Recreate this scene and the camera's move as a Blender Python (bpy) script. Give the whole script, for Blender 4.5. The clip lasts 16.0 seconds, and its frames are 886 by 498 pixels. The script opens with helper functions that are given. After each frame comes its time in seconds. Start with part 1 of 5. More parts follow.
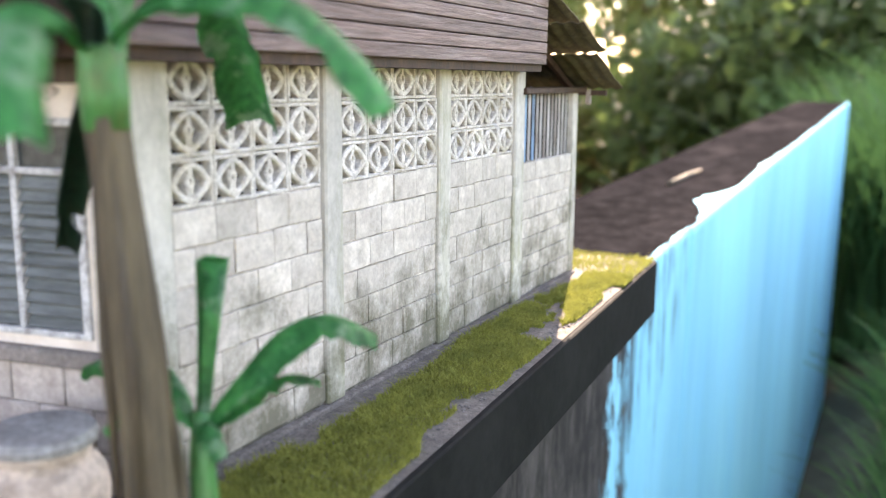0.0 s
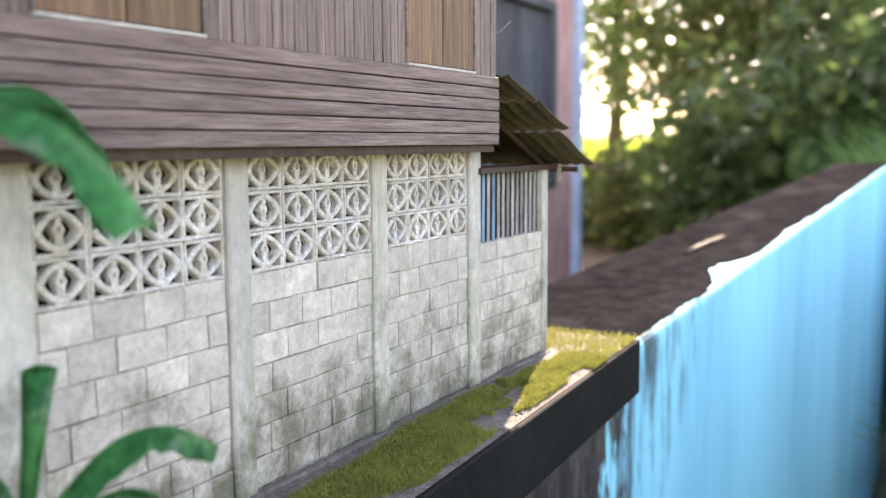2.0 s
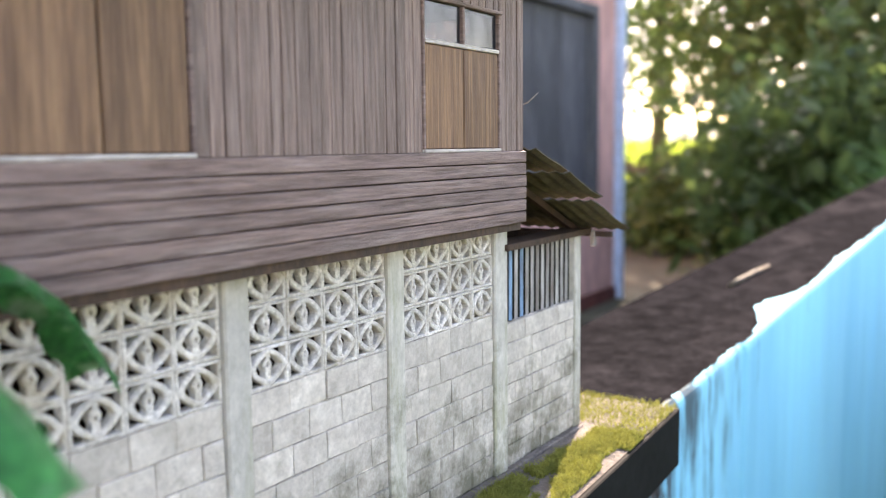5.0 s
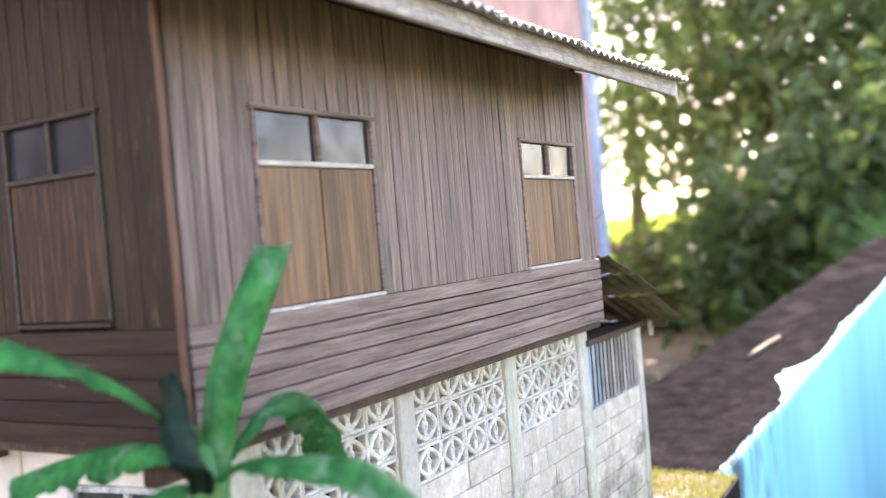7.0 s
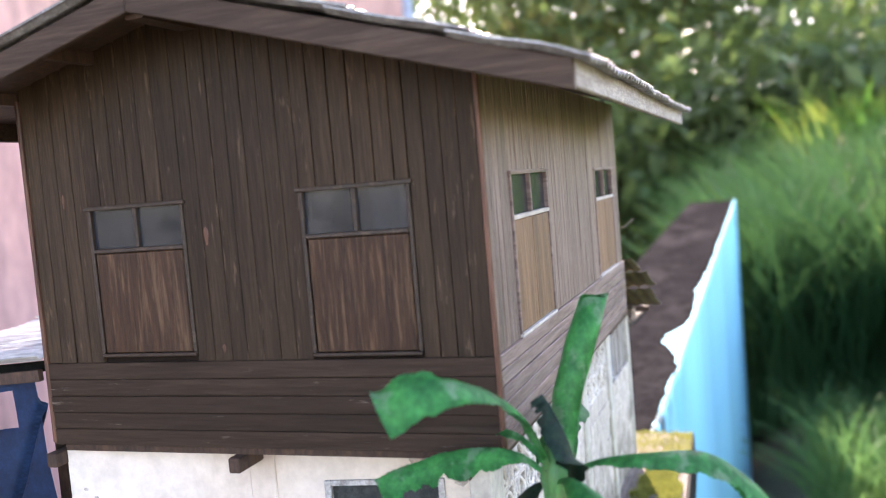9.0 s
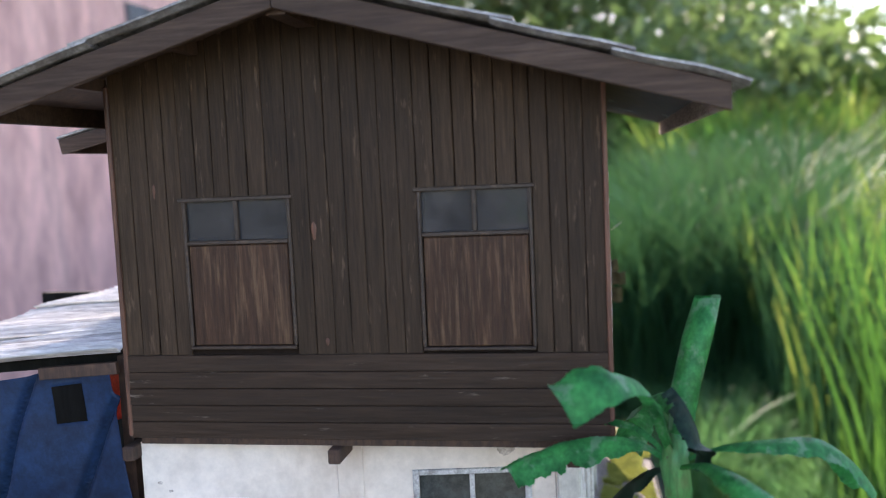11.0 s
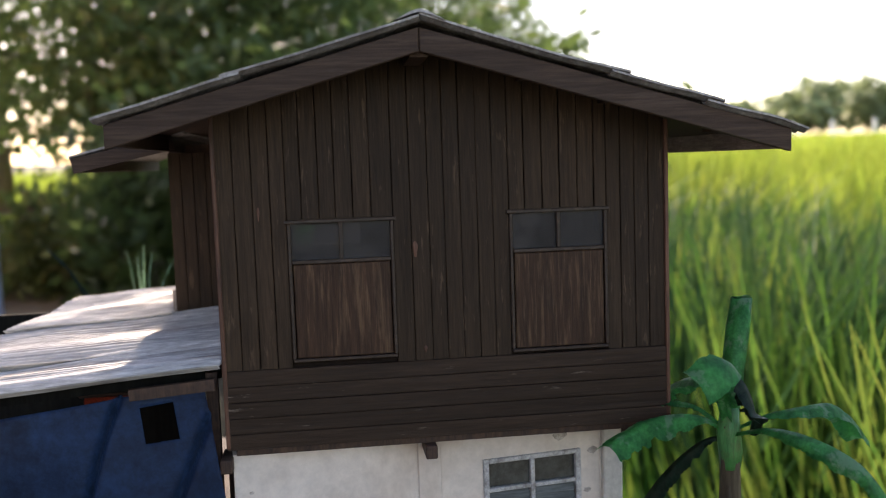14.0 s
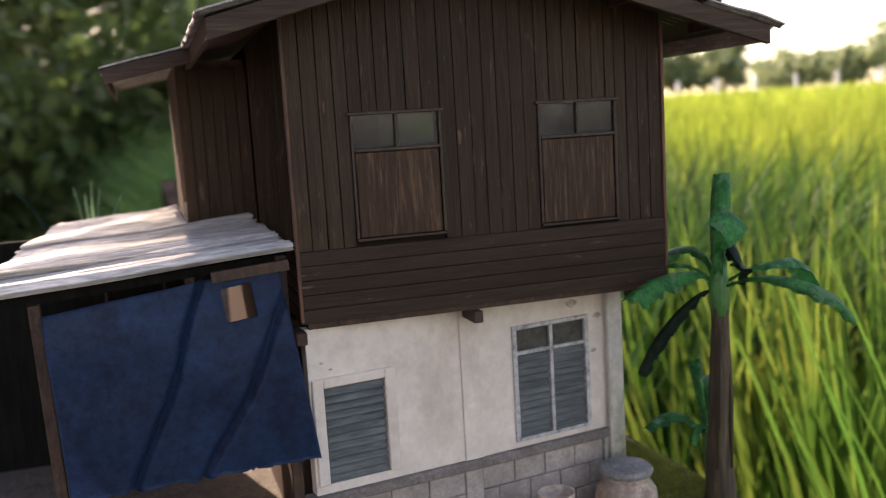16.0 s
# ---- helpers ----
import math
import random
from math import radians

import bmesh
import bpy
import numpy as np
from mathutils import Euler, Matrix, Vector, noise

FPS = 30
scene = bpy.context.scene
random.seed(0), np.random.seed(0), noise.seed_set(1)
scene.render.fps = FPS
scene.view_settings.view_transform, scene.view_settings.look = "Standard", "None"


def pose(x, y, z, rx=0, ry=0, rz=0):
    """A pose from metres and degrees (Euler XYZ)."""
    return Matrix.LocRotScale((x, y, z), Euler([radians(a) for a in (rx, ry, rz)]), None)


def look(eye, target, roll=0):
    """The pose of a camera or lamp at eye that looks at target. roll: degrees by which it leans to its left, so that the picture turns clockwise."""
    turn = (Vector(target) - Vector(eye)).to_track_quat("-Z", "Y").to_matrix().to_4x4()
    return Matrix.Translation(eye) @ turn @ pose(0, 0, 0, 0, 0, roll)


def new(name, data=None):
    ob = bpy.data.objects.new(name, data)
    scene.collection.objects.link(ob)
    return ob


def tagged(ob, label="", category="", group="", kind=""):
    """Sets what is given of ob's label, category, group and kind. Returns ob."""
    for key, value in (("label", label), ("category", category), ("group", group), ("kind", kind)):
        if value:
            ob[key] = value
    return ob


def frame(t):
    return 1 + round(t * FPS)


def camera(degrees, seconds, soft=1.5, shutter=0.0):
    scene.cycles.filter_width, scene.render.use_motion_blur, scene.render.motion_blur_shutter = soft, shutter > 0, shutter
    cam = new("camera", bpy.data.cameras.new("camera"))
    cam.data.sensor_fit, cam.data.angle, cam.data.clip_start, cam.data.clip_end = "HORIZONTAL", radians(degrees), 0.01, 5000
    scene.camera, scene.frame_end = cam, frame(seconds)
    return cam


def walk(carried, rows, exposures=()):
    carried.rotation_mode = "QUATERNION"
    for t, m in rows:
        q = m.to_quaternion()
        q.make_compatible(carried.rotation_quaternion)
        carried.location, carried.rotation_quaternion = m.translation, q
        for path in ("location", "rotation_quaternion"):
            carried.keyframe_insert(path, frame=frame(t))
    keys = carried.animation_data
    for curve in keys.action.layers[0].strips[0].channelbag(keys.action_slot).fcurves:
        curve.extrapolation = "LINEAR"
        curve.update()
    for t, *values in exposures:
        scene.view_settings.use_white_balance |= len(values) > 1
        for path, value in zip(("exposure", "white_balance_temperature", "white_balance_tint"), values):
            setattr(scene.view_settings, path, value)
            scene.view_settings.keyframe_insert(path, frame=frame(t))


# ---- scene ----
cam = camera(51.47, 16.0, 1.1)
PATH = [
    (0, (0.00418, 0.00165, 0.11901), (-0.87410, 1.76130, -0.24470), 0.46),
    (0.5, (0.00234, 0.00326, 0.12512), (-0.86648, 1.78330, -0.15164), 0.45),
    (1, (0.01419, 0.00792, 0.12806), (-0.88809, 1.77965, -0.08836), -0.15),
    (1.5, (0.02644, 0.01998, 0.12905), (-0.91562, 1.77207, -0.07751), -0.39),
    (2, (0.03642, 0.02978, 0.12615), (-0.94767, 1.75583, -0.10257), -0.38),
    (2.5, (0.04041, 0.04949, 0.12231), (-0.99453, 1.73365, -0.18184), -0.67),
    (3, (0.03761, 0.06849, 0.12384), (-1.06199, 1.69240, -0.26831), -1.15),
    (3.5, (0.03872, 0.07818, 0.12785), (-1.07359, 1.69257, -0.26774), -0.96),
    (4, (0.04317, 0.08155, 0.13533), (-1.05048, 1.71951, -0.21254), -0.90),
    (4.5, (0.03681, 0.06997, 0.14494), (-1.03969, 1.73183, -0.13682), -1.03),
    (5, (0.02980, 0.05619, 0.15554), (-1.03203, 1.73638, -0.06692), -0.65),
    (5.2, (0.03109, 0.05143, 0.15802), (-1.03454, 1.73134, -0.04777), -0.24),
    (7.3, (0.01412, -0.02622, 0.17207), (-1.00866, 1.69239, 0.15462), -5.36),
    (7.5, (0.00995, -0.03552, 0.17487), (-0.97197, 1.70565, 0.11051), -4.88),
    (8, (-0.00742, -0.05887, 0.18463), (-0.87603, 1.73885, 0.06749), -4.79),
    (8.5, (-0.03332, -0.08281, 0.19357), (-0.81225, 1.75411, 0.05580), -5.17),
    (9, (-0.06234, -0.11748, 0.20475), (-0.72865, 1.76237, 0.05582), -4.80),
    (9.5, (-0.08210, -0.13713, 0.20728), (-0.67369, 1.76790, 0.06286), -4.31),
    (10, (-0.09776, -0.14705, 0.20879), (-0.60755, 1.78098, 0.05779), -3.92),
    (10.2, (-0.10537, -0.14938, 0.21001), (-0.57748, 1.78714, 0.04574), -3.46),
    (12.5, (-0.20035, -0.15143, 0.21417), (-0.28238, 1.83780, 0.02379), -2.72),
    (13, (-0.22568, -0.16182, 0.21251), (-0.14368, 1.82934, 0.04360), -2.15),
    (13.5, (-0.24533, -0.18220, 0.21440), (-0.06400, 1.80142, 0.03451), -2.07),
    (14, (-0.25923, -0.19180, 0.22400), (-0.01358, 1.78400, 0.03464), -1.99),
    (14.5, (-0.27345, -0.20072, 0.22155), (0.04490, 1.76477, 0.03316), -2.49),
    (15, (-0.30081, -0.20657, 0.21671), (0.11820, 1.73512, -0.01626), -2.85),
    (15.5, (-0.32852, -0.21128, 0.21081), (0.21503, 1.69597, -0.04795), -3.14),
    (16, (-0.35000, -0.21850, 0.19963), (0.25125, 1.66944, -0.07272), -3.40),
]
walk(cam, [(t, look(eye, target, roll)) for t, eye, target, roll in PATH],
     [(0.0, 2.88, 7950, 25), (1.5, 2.74, 7900, 25), (3.0, 2.4, 7750, 25), (5.0, 2.52, 7700, 25), (7.5, 3.15, 7400, 27), (8.0, 3.35, 7700, 30), (8.5, 3.15, 7600, 29), (9.0, 2.82, 7200, 27),
      (9.5, 2.34, 6900, 23), (10.2, 2.08, 6700, 21), (12.5, 2.7, 6900, 23), (13.5, 1.65, 7200, 22), (14.5, 1.28, 7600, 24), (16.0, 1.43, 8200, 27)])
cam.data.dof.use_dof = True
cam.data.dof.focus_distance = 0.33
cam.data.dof.aperture_fstop = 13.0

# ---- world, sun ----
SUN_EL, SUN_AZ = 34.0, -16.0          # degrees above the horizon, degrees from +y towards +x
world = bpy.data.worlds.new("daylight")
scene.world = world
world.use_nodes = True
sky = world.node_tree.nodes.new("ShaderNodeTexSky")
sky.sky_type = 'NISHITA'
sky.sun_disc = False
sky.sun_elevation = radians(SUN_EL)
sky.sun_rotation = radians(SUN_AZ)
sky.dust_density = 1.0
back = world.node_tree.nodes["Background"]
back.inputs["Strength"].default_value = 0.15
world.node_tree.links.new(sky.outputs["Color"], back.inputs["Color"])
sun = new("sun", bpy.data.lights.new("sun", 'SUN'))
sun.data.energy, sun.data.angle, sun.data.color = 4.5, radians(0.6), (1.0, 0.92, 0.80)
se, sa = radians(SUN_EL), radians(SUN_AZ)
to_sun = Vector((math.sin(sa) * math.cos(se), math.cos(sa) * math.cos(se), math.sin(se)))
sun.matrix_world = look(to_sun * 20, (0, 0, 0))

# ---- materials ----
def surf(name, c1, c2, scale=200.0, stretch=(1, 1, 1), rough=0.75, bump=0.3, depth=0.0004, stain=None,
         stain_scale=40.0, stain_amount=0.6, stain_stretch=(1, 1, 1), vary=0.12, metal=0.0, thin=0.0, spec=0.4, spread=False, grit=0.28,
         stain_from=0.48, damp=None, damp_rise=(0.016, 0.080)):
    """Two colours by a fine noise, a broad stain, a change from piece to piece and a fine relief."""
    m = bpy.data.materials.new(name)
    m.use_nodes = True
    nt = m.node_tree
    N, L = nt.nodes, nt.links
    bsdf = N["Principled BSDF"]
    co = N.new("ShaderNodeTexCoord")
    info = N.new("ShaderNodeObjectInfo")
    shift = N.new("ShaderNodeVectorMath"); shift.operation = 'MULTIPLY_ADD'
    L.new(info.outputs["Random"], shift.inputs[0]); shift.inputs[1].default_value = (0.7, 1.3, 0.9)
    L.new(co.outputs["Object"], shift.inputs[2])
    def noise_at(sc, st, detail=7.0, rgh=0.68, whole=False):
        mp = N.new("ShaderNodeMapping"); mp.inputs["Scale"].default_value = st
        L.new(N.new("ShaderNodeNewGeometry").outputs["Position"] if whole else shift.outputs[0], mp.inputs["Vector"])
        n = N.new("ShaderNodeTexNoise"); n.inputs["Scale"].default_value = sc
        n.inputs["Detail"].default_value = detail; n.inputs["Roughness"].default_value = rgh
        L.new(mp.outputs["Vector"], n.inputs["Vector"])
        return n.outputs["Fac"]
    def ramp(fac, a, b):
        r = N.new("ShaderNodeMapRange"); r.inputs["From Min"].default_value = a; r.inputs["From Max"].default_value = b
        L.new(fac, r.inputs["Value"]); return r.outputs["Result"]
    def mix(fac, a, b, kind='MIX'):
        x = N.new("ShaderNodeMix"); x.data_type = 'RGBA'; x.blend_type = kind
        for sock, v in ((x.inputs[0], fac), (x.inputs[6], a), (x.inputs[7], b)):
            if isinstance(v, (tuple, float, int)):
                sock.default_value = (*v, 1) if isinstance(v, tuple) else v
            else:
                L.new(v, sock)
        return x.outputs[2]
    fine = noise_at(scale, stretch)
    col = mix(ramp(fine, 0.36, 0.64), c1, c2)
    broad = noise_at(scale * 0.17, stretch, 3.0)
    dim = N.new("ShaderNodeMapRange"); dim.inputs["From Min"].default_value = 0.3; dim.inputs["From Max"].default_value = 0.7
    dim.inputs["To Min"].default_value = 0.80; dim.inputs["To Max"].default_value = 1.15
    L.new(broad, dim.inputs["Value"])
    hsv = N.new("ShaderNodeHueSaturation")
    pv = N.new("ShaderNodeMapRange"); pv.inputs["To Min"].default_value = 1 - vary; pv.inputs["To Max"].default_value = 1 + vary
    L.new(info.outputs["Random"], pv.inputs["Value"])
    mul = N.new("ShaderNodeMath"); mul.operation = 'MULTIPLY'
    L.new(dim.outputs["Result"], mul.inputs[0]); L.new(pv.outputs["Result"], mul.inputs[1])
    speck = N.new("ShaderNodeMapRange"); speck.inputs["From Min"].default_value = 0.33; speck.inputs["From Max"].default_value = 0.67
    speck.inputs["To Min"].default_value = 1 - grit; speck.inputs["To Max"].default_value = 1 + grit
    L.new(noise_at(scale * 3.1, stretch, 4.0, 0.7), speck.inputs["Value"])
    mul2 = N.new("ShaderNodeMath"); mul2.operation = 'MULTIPLY'
    L.new(mul.outputs[0], mul2.inputs[0]); L.new(speck.outputs["Result"], mul2.inputs[1])
    L.new(mul2.outputs[0], hsv.inputs["Value"]); L.new(col, hsv.inputs["Color"])
    col = hsv.outputs["Color"]
    if stain:
        s = ramp(noise_at(stain_scale, stain_stretch, 6.0, 0.65, spread), stain_from, stain_from + 0.18 if stain_from < 0.55 else stain_from + 0.07)
        k = N.new("ShaderNodeMath"); k.operation = 'MULTIPLY'; k.inputs[1].default_value = stain_amount
        L.new(s, k.inputs[0]); col = mix(k.outputs[0], col, stain)
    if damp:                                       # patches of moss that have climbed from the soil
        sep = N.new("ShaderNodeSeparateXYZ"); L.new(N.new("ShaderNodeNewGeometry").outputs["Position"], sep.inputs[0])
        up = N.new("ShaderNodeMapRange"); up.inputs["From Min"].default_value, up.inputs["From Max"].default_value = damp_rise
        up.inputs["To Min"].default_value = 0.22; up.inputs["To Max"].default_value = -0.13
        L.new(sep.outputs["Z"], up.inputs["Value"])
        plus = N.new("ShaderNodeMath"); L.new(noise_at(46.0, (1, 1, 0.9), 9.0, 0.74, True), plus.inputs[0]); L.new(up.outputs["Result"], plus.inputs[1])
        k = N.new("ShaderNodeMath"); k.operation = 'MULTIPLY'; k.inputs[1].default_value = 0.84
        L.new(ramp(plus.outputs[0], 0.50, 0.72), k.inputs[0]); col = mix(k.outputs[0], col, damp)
    L.new(col, bsdf.inputs["Base Color"])
    rr = N.new("ShaderNodeMapRange"); rr.inputs["To Min"].default_value = max(0.05, rough - 0.12); rr.inputs["To Max"].default_value = min(1.0, rough + 0.12)
    L.new(fine, rr.inputs["Value"]); L.new(rr.outputs["Result"], bsdf.inputs["Roughness"])
    bsdf.inputs["Metallic"].default_value = metal
    bsdf.inputs["Specular IOR Level"].default_value = spec
    if bump:
        b = N.new("ShaderNodeBump"); b.inputs["Strength"].default_value = bump; b.inputs["Distance"].default_value = depth
        L.new(fine, b.inputs["Height"]); L.new(b.outputs["Normal"], bsdf.inputs["Normal"])
    if thin:
        tr = N.new("ShaderNodeBsdfTranslucent"); L.new(col, tr.inputs["Color"])
        ms = N.new("ShaderNodeMixShader"); ms.inputs[0].default_value = thin
        L.new(bsdf.outputs[0], ms.inputs[1]); L.new(tr.outputs[0], ms.inputs[2])
        L.new(ms.outputs[0], N["Material Output"].inputs["Surface"])
    return m


def glass(name, dust, amount):
    """Old clear glass with an uneven film of dust."""
    m = bpy.data.materials.new(name)
    m.use_nodes = True
    N, L = m.node_tree.nodes, m.node_tree.links
    b = N["Principled BSDF"]
    b.inputs["Base Color"].default_value = (*dust, 1)
    b.inputs["Roughness"].default_value = 0.10
    b.inputs["IOR"].default_value = 1.55
    n = N.new("ShaderNodeTexNoise"); n.inputs["Scale"].default_value = 140; n.inputs["Detail"].default_value = 6
    L.new(N.new("ShaderNodeTexCoord").outputs["Object"], n.inputs["Vector"])
    r = N.new("ShaderNodeMapRange"); r.inputs["From Min"].default_value = 0.3; r.inputs["From Max"].default_value = 0.7
    r.inputs["To Min"].default_value = amount * 0.6; r.inputs["To Max"].default_value = amount * 1.4
    L.new(n.outputs["Fac"], r.inputs["Value"])
    clear = N.new("ShaderNodeBsdfTransparent"); clear.inputs["Color"].default_value = (0.80, 0.83, 0.83, 1)
    ms = N.new("ShaderNodeMixShader")
    L.new(r.outputs["Result"], ms.inputs[0]); L.new(clear.outputs[0], ms.inputs[1]); L.new(b.outputs[0], ms.inputs[2])
    L.new(ms.outputs[0], N["Material Output"].inputs["Surface"])
    return m


M_PLANK = surf("dark_stained_planks", (0.031, 0.0185, 0.0108), (0.053, 0.0325, 0.0190), 520, (1, 1, 0.05), 0.6, 0.8, 0.0006, (0.15, 0.095, 0.060), 420, 0.50, (1, 1, 0.16), 0.18, spec=0.2, grit=0.34, stain_from=0.60)
M_SKIRT = surf("dark_stained_boards", (0.025, 0.0148, 0.0092), (0.040, 0.0240, 0.0150), 520, (0.05, 0.05, 1), 0.55, 0.7, 0.0006, (0.26, 0.205, 0.16), 380, 0.55, (0.16, 0.16, 1), 0.2, spec=0.2, stain_from=0.64)
# side planks and boards: worn wood, with the side's brighter light in the colour
M_PLANK_LIT = surf("weathered_planks", (0.128, 0.083, 0.068), (0.270, 0.188, 0.160), 620, (1, 1, 0.045), 0.5, 1.0, 0.0010, (0.38, 0.30, 0.265), 300, 0.42, (1, 1, 0.09), 0.2, stain_from=0.52)
M_SKIRT_LIT = surf("weathered_boards", (0.120, 0.076, 0.064), (0.275, 0.190, 0.165), 620, (0.045, 0.045, 1), 0.5, 1.0, 0.0010, (0.40, 0.32, 0.285), 300, 0.42, (0.09, 0.09, 1), 0.15, stain_from=0.52)
M_SHUT = surf("brown_shutter_wood", (0.030, 0.0145, 0.0085), (0.064, 0.0310, 0.0165), 620, (1, 1, 0.06), 0.55, 0.9, 0.0006, (0.20, 0.118, 0.064), 640, 0.50, (1, 1, 0.07), 0.2, spec=0.25, stain_from=0.50)
# side shutters: orange light put into a paler copy of the shutter wood
M_SHUT_LIT = surf("bare_shutter_wood", (0.135, 0.068, 0.036), (0.32, 0.182, 0.098), 480, (1, 1, 0.04), 0.6, 0.9, 0.0009, (0.13, 0.07, 0.045), 260, 0.55, (1, 1, 0.10), 0.25)
M_TRIM = surf("brown_frame_wood", (0.026, 0.0160, 0.0105), (0.052, 0.033, 0.022), 500, (1, 1, 1), 0.5, 0.4, 0.0004, (0.17, 0.11, 0.075), 300, 0.3, stain_from=0.58)
M_EDGE = surf("red_brown_corner_wood", (0.075, 0.030, 0.018), (0.17, 0.078, 0.046), 500, (1, 1, 0.08), 0.55, 0.4, 0.0003, (0.03, 0.016, 0.012), 200, 0.7, (1, 1, 0.1))
M_PALE = surf("bare_grey_wood", (0.27, 0.225, 0.20), (0.44, 0.385, 0.35), 500, (1, 0.1, 1), 0.7, 0.4, 0.0003, (0.16, 0.12, 0.10), 300, 0.4)
M_BAR = surf("pale_worn_bar_wood", (0.46, 0.41, 0.37), (0.64, 0.59, 0.54), 500, (1, 0.1, 1), 0.7, 0.4, 0.0003, (0.2, 0.15, 0.12), 300, 0.3)
M_FASCIA = surf("dark_fascia_wood", (0.046, 0.0280, 0.0195), (0.080, 0.0515, 0.036), 420, (0.05, 1, 1), 0.6, 0.6, 0.0005, (0.13, 0.09, 0.070), 160, 0.35, (0.12, 1, 1), stain_from=0.56, spec=0.2)
M_ROOF = surf("grey_roof_sheet", (0.20, 0.19, 0.185), (0.40, 0.385, 0.37), 260, (1, 1, 1), 0.45, 0.3, 0.0004, (0.09, 0.07, 0.06), 120, 0.6, (0.4, 1, 1), 0.1, 0.35)
M_TIN = surf("worn_zinc_sheet", (0.40, 0.395, 0.385), (0.68, 0.665, 0.64), 300, (0.12, 1, 1), 0.40, 0.5, 0.0005, (0.12, 0.095, 0.08), 60, 0.75, (0.22, 1, 1), 0.1, 0.15, spread=True, stain_from=0.53)
M_RUSTY = surf("rusty_zinc_panel", (0.26, 0.245, 0.235), (0.48, 0.465, 0.455), 200, (1, 1, 0.1), 0.55, 0.4, 0.0004, (0.13, 0.085, 0.062), 120, 0.7, (1, 1, 0.2), 0.25, 0.15)
M_BLUETIN = surf("blue_painted_panel", (0.12, 0.25, 0.42), (0.22, 0.38, 0.55), 260, (1, 1, 0.1), 0.5, 0.2, 0.0004, (0.1, 0.07, 0.06), 160, 0.5, (1, 1, 0.2))
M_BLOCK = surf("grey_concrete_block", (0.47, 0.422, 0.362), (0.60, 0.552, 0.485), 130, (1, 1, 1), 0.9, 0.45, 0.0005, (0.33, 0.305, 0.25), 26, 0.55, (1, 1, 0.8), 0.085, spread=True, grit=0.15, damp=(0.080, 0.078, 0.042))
M_MORTAR = surf("pale_mortar", (0.12, 0.105, 0.082), (0.70, 0.645, 0.56), 90, (1, 1, 1), 0.95, 0.6, 0.0006, (0.10, 0.09, 0.065), 60, 0.6, damp=(0.045, 0.045, 0.026), spread=True)
M_MOSS = surf("mossy_concrete", (0.46, 0.44, 0.385), (0.58, 0.555, 0.495), 120, (1, 1, 0.7), 0.9, 0.5, 0.0004, (0.25, 0.255, 0.14), 60, 0.7, (1, 1, 0.22), spread=True, grit=0.12, damp=(0.085, 0.085, 0.040), damp_rise=(0.010, 0.092))
M_VENT = surf("whitewashed_vent_block", (0.50, 0.465, 0.41), (0.70, 0.665, 0.61), 260, (1, 1, 1), 0.88, 0.7, 0.0005, (0.36, 0.30, 0.20), 90, 0.6, vary=0.10)
M_PLASTER = surf("aged_white_plaster", (0.66, 0.575, 0.49), (0.75, 0.665, 0.58), 60, (1, 1, 1), 0.85, 0.45, 0.0004, (0.42, 0.315, 0.23), 22, 0.60, (1, 1, 0.5), 0.03, spread=True, grit=0.08, stain_from=0.54)
M_DIRTPATCH = surf("crusted_dirt", (0.30, 0.25, 0.21), (0.60, 0.53, 0.46), 300, (1, 1, 1), 0.9, 0.6, 0.0005, (0.16, 0.125, 0.10), 200, 0.7)
M_PAINTBLK = surf("grey_painted_block", (0.35, 0.295, 0.26), (0.46, 0.40, 0.355), 200, (1, 1, 1), 0.85, 0.4, 0.0003, (0.24, 0.19, 0.155), 60, 0.55, vary=0.09, grit=0.16)
M_LEDGE = surf("stained_concrete_sill", (0.16, 0.135, 0.12), (0.26, 0.225, 0.20), 240, (1, 1, 1), 0.9, 0.5, 0.0004, (0.08, 0.07, 0.06), 60, 0.6)
M_WHITEFRAME = surf("chipped_white_frame", (0.44, 0.435, 0.42), (0.62, 0.61, 0.595), 600, (1, 1, 1), 0.7, 0.4, 0.0003, (0.15, 0.13, 0.12), 280, 0.75)
M_LOUVER = surf("grey_green_louvre", (0.070, 0.078, 0.074), (0.125, 0.138, 0.132), 500, (0.1, 1, 1), 0.6, 0.5, 0.0003, (0.30, 0.32, 0.32), 260, 0.3, (0.15, 1, 1))
M_SOIL = surf("dark_wet_soil", (0.115, 0.098, 0.083), (0.21, 0.185, 0.16), 420, (1, 1, 1), 0.95, 1.0, 0.0012, (0.06, 0.053, 0.046), 80, 0.5)
M_KERB = surf("dark_concrete_kerb", (0.13, 0.12, 0.11), (0.22, 0.20, 0.185), 420, (1, 1, 1), 0.9, 0.7, 0.0005, (0.07, 0.065, 0.055), 120, 0.5)
M_BLACK = surf("black_painted_board", (0.0062, 0.0070, 0.0066), (0.011, 0.0122, 0.0115), 60, (1, 1, 1), 0.85, 0.15, 0.0003, (0.022, 0.023, 0.022), 20, 0.35, spec=0.10)
M_TURF = surf("yellow_green_turf", (0.165, 0.182, 0.040), (0.33, 0.335, 0.080), 900, (1, 1, 1), 0.85, 0.3, 0.0004, (0.115, 0.135, 0.035), 90, 0.55, vary=0.1, thin=0.35, spec=0.1)
# pale patches in the leaf colour are scratches plus painted gloss
M_LEAF = surf("glossy_paper_leaf", (0.022, 0.20, 0.058), (0.075, 0.43, 0.125), 150, (1, 1, 0.8), 0.40, 0.7, 0.0008, (0.33, 0.52, 0.33), 110, 0.62, vary=0.14, thin=0.34, spec=0.5, stain_from=0.55)
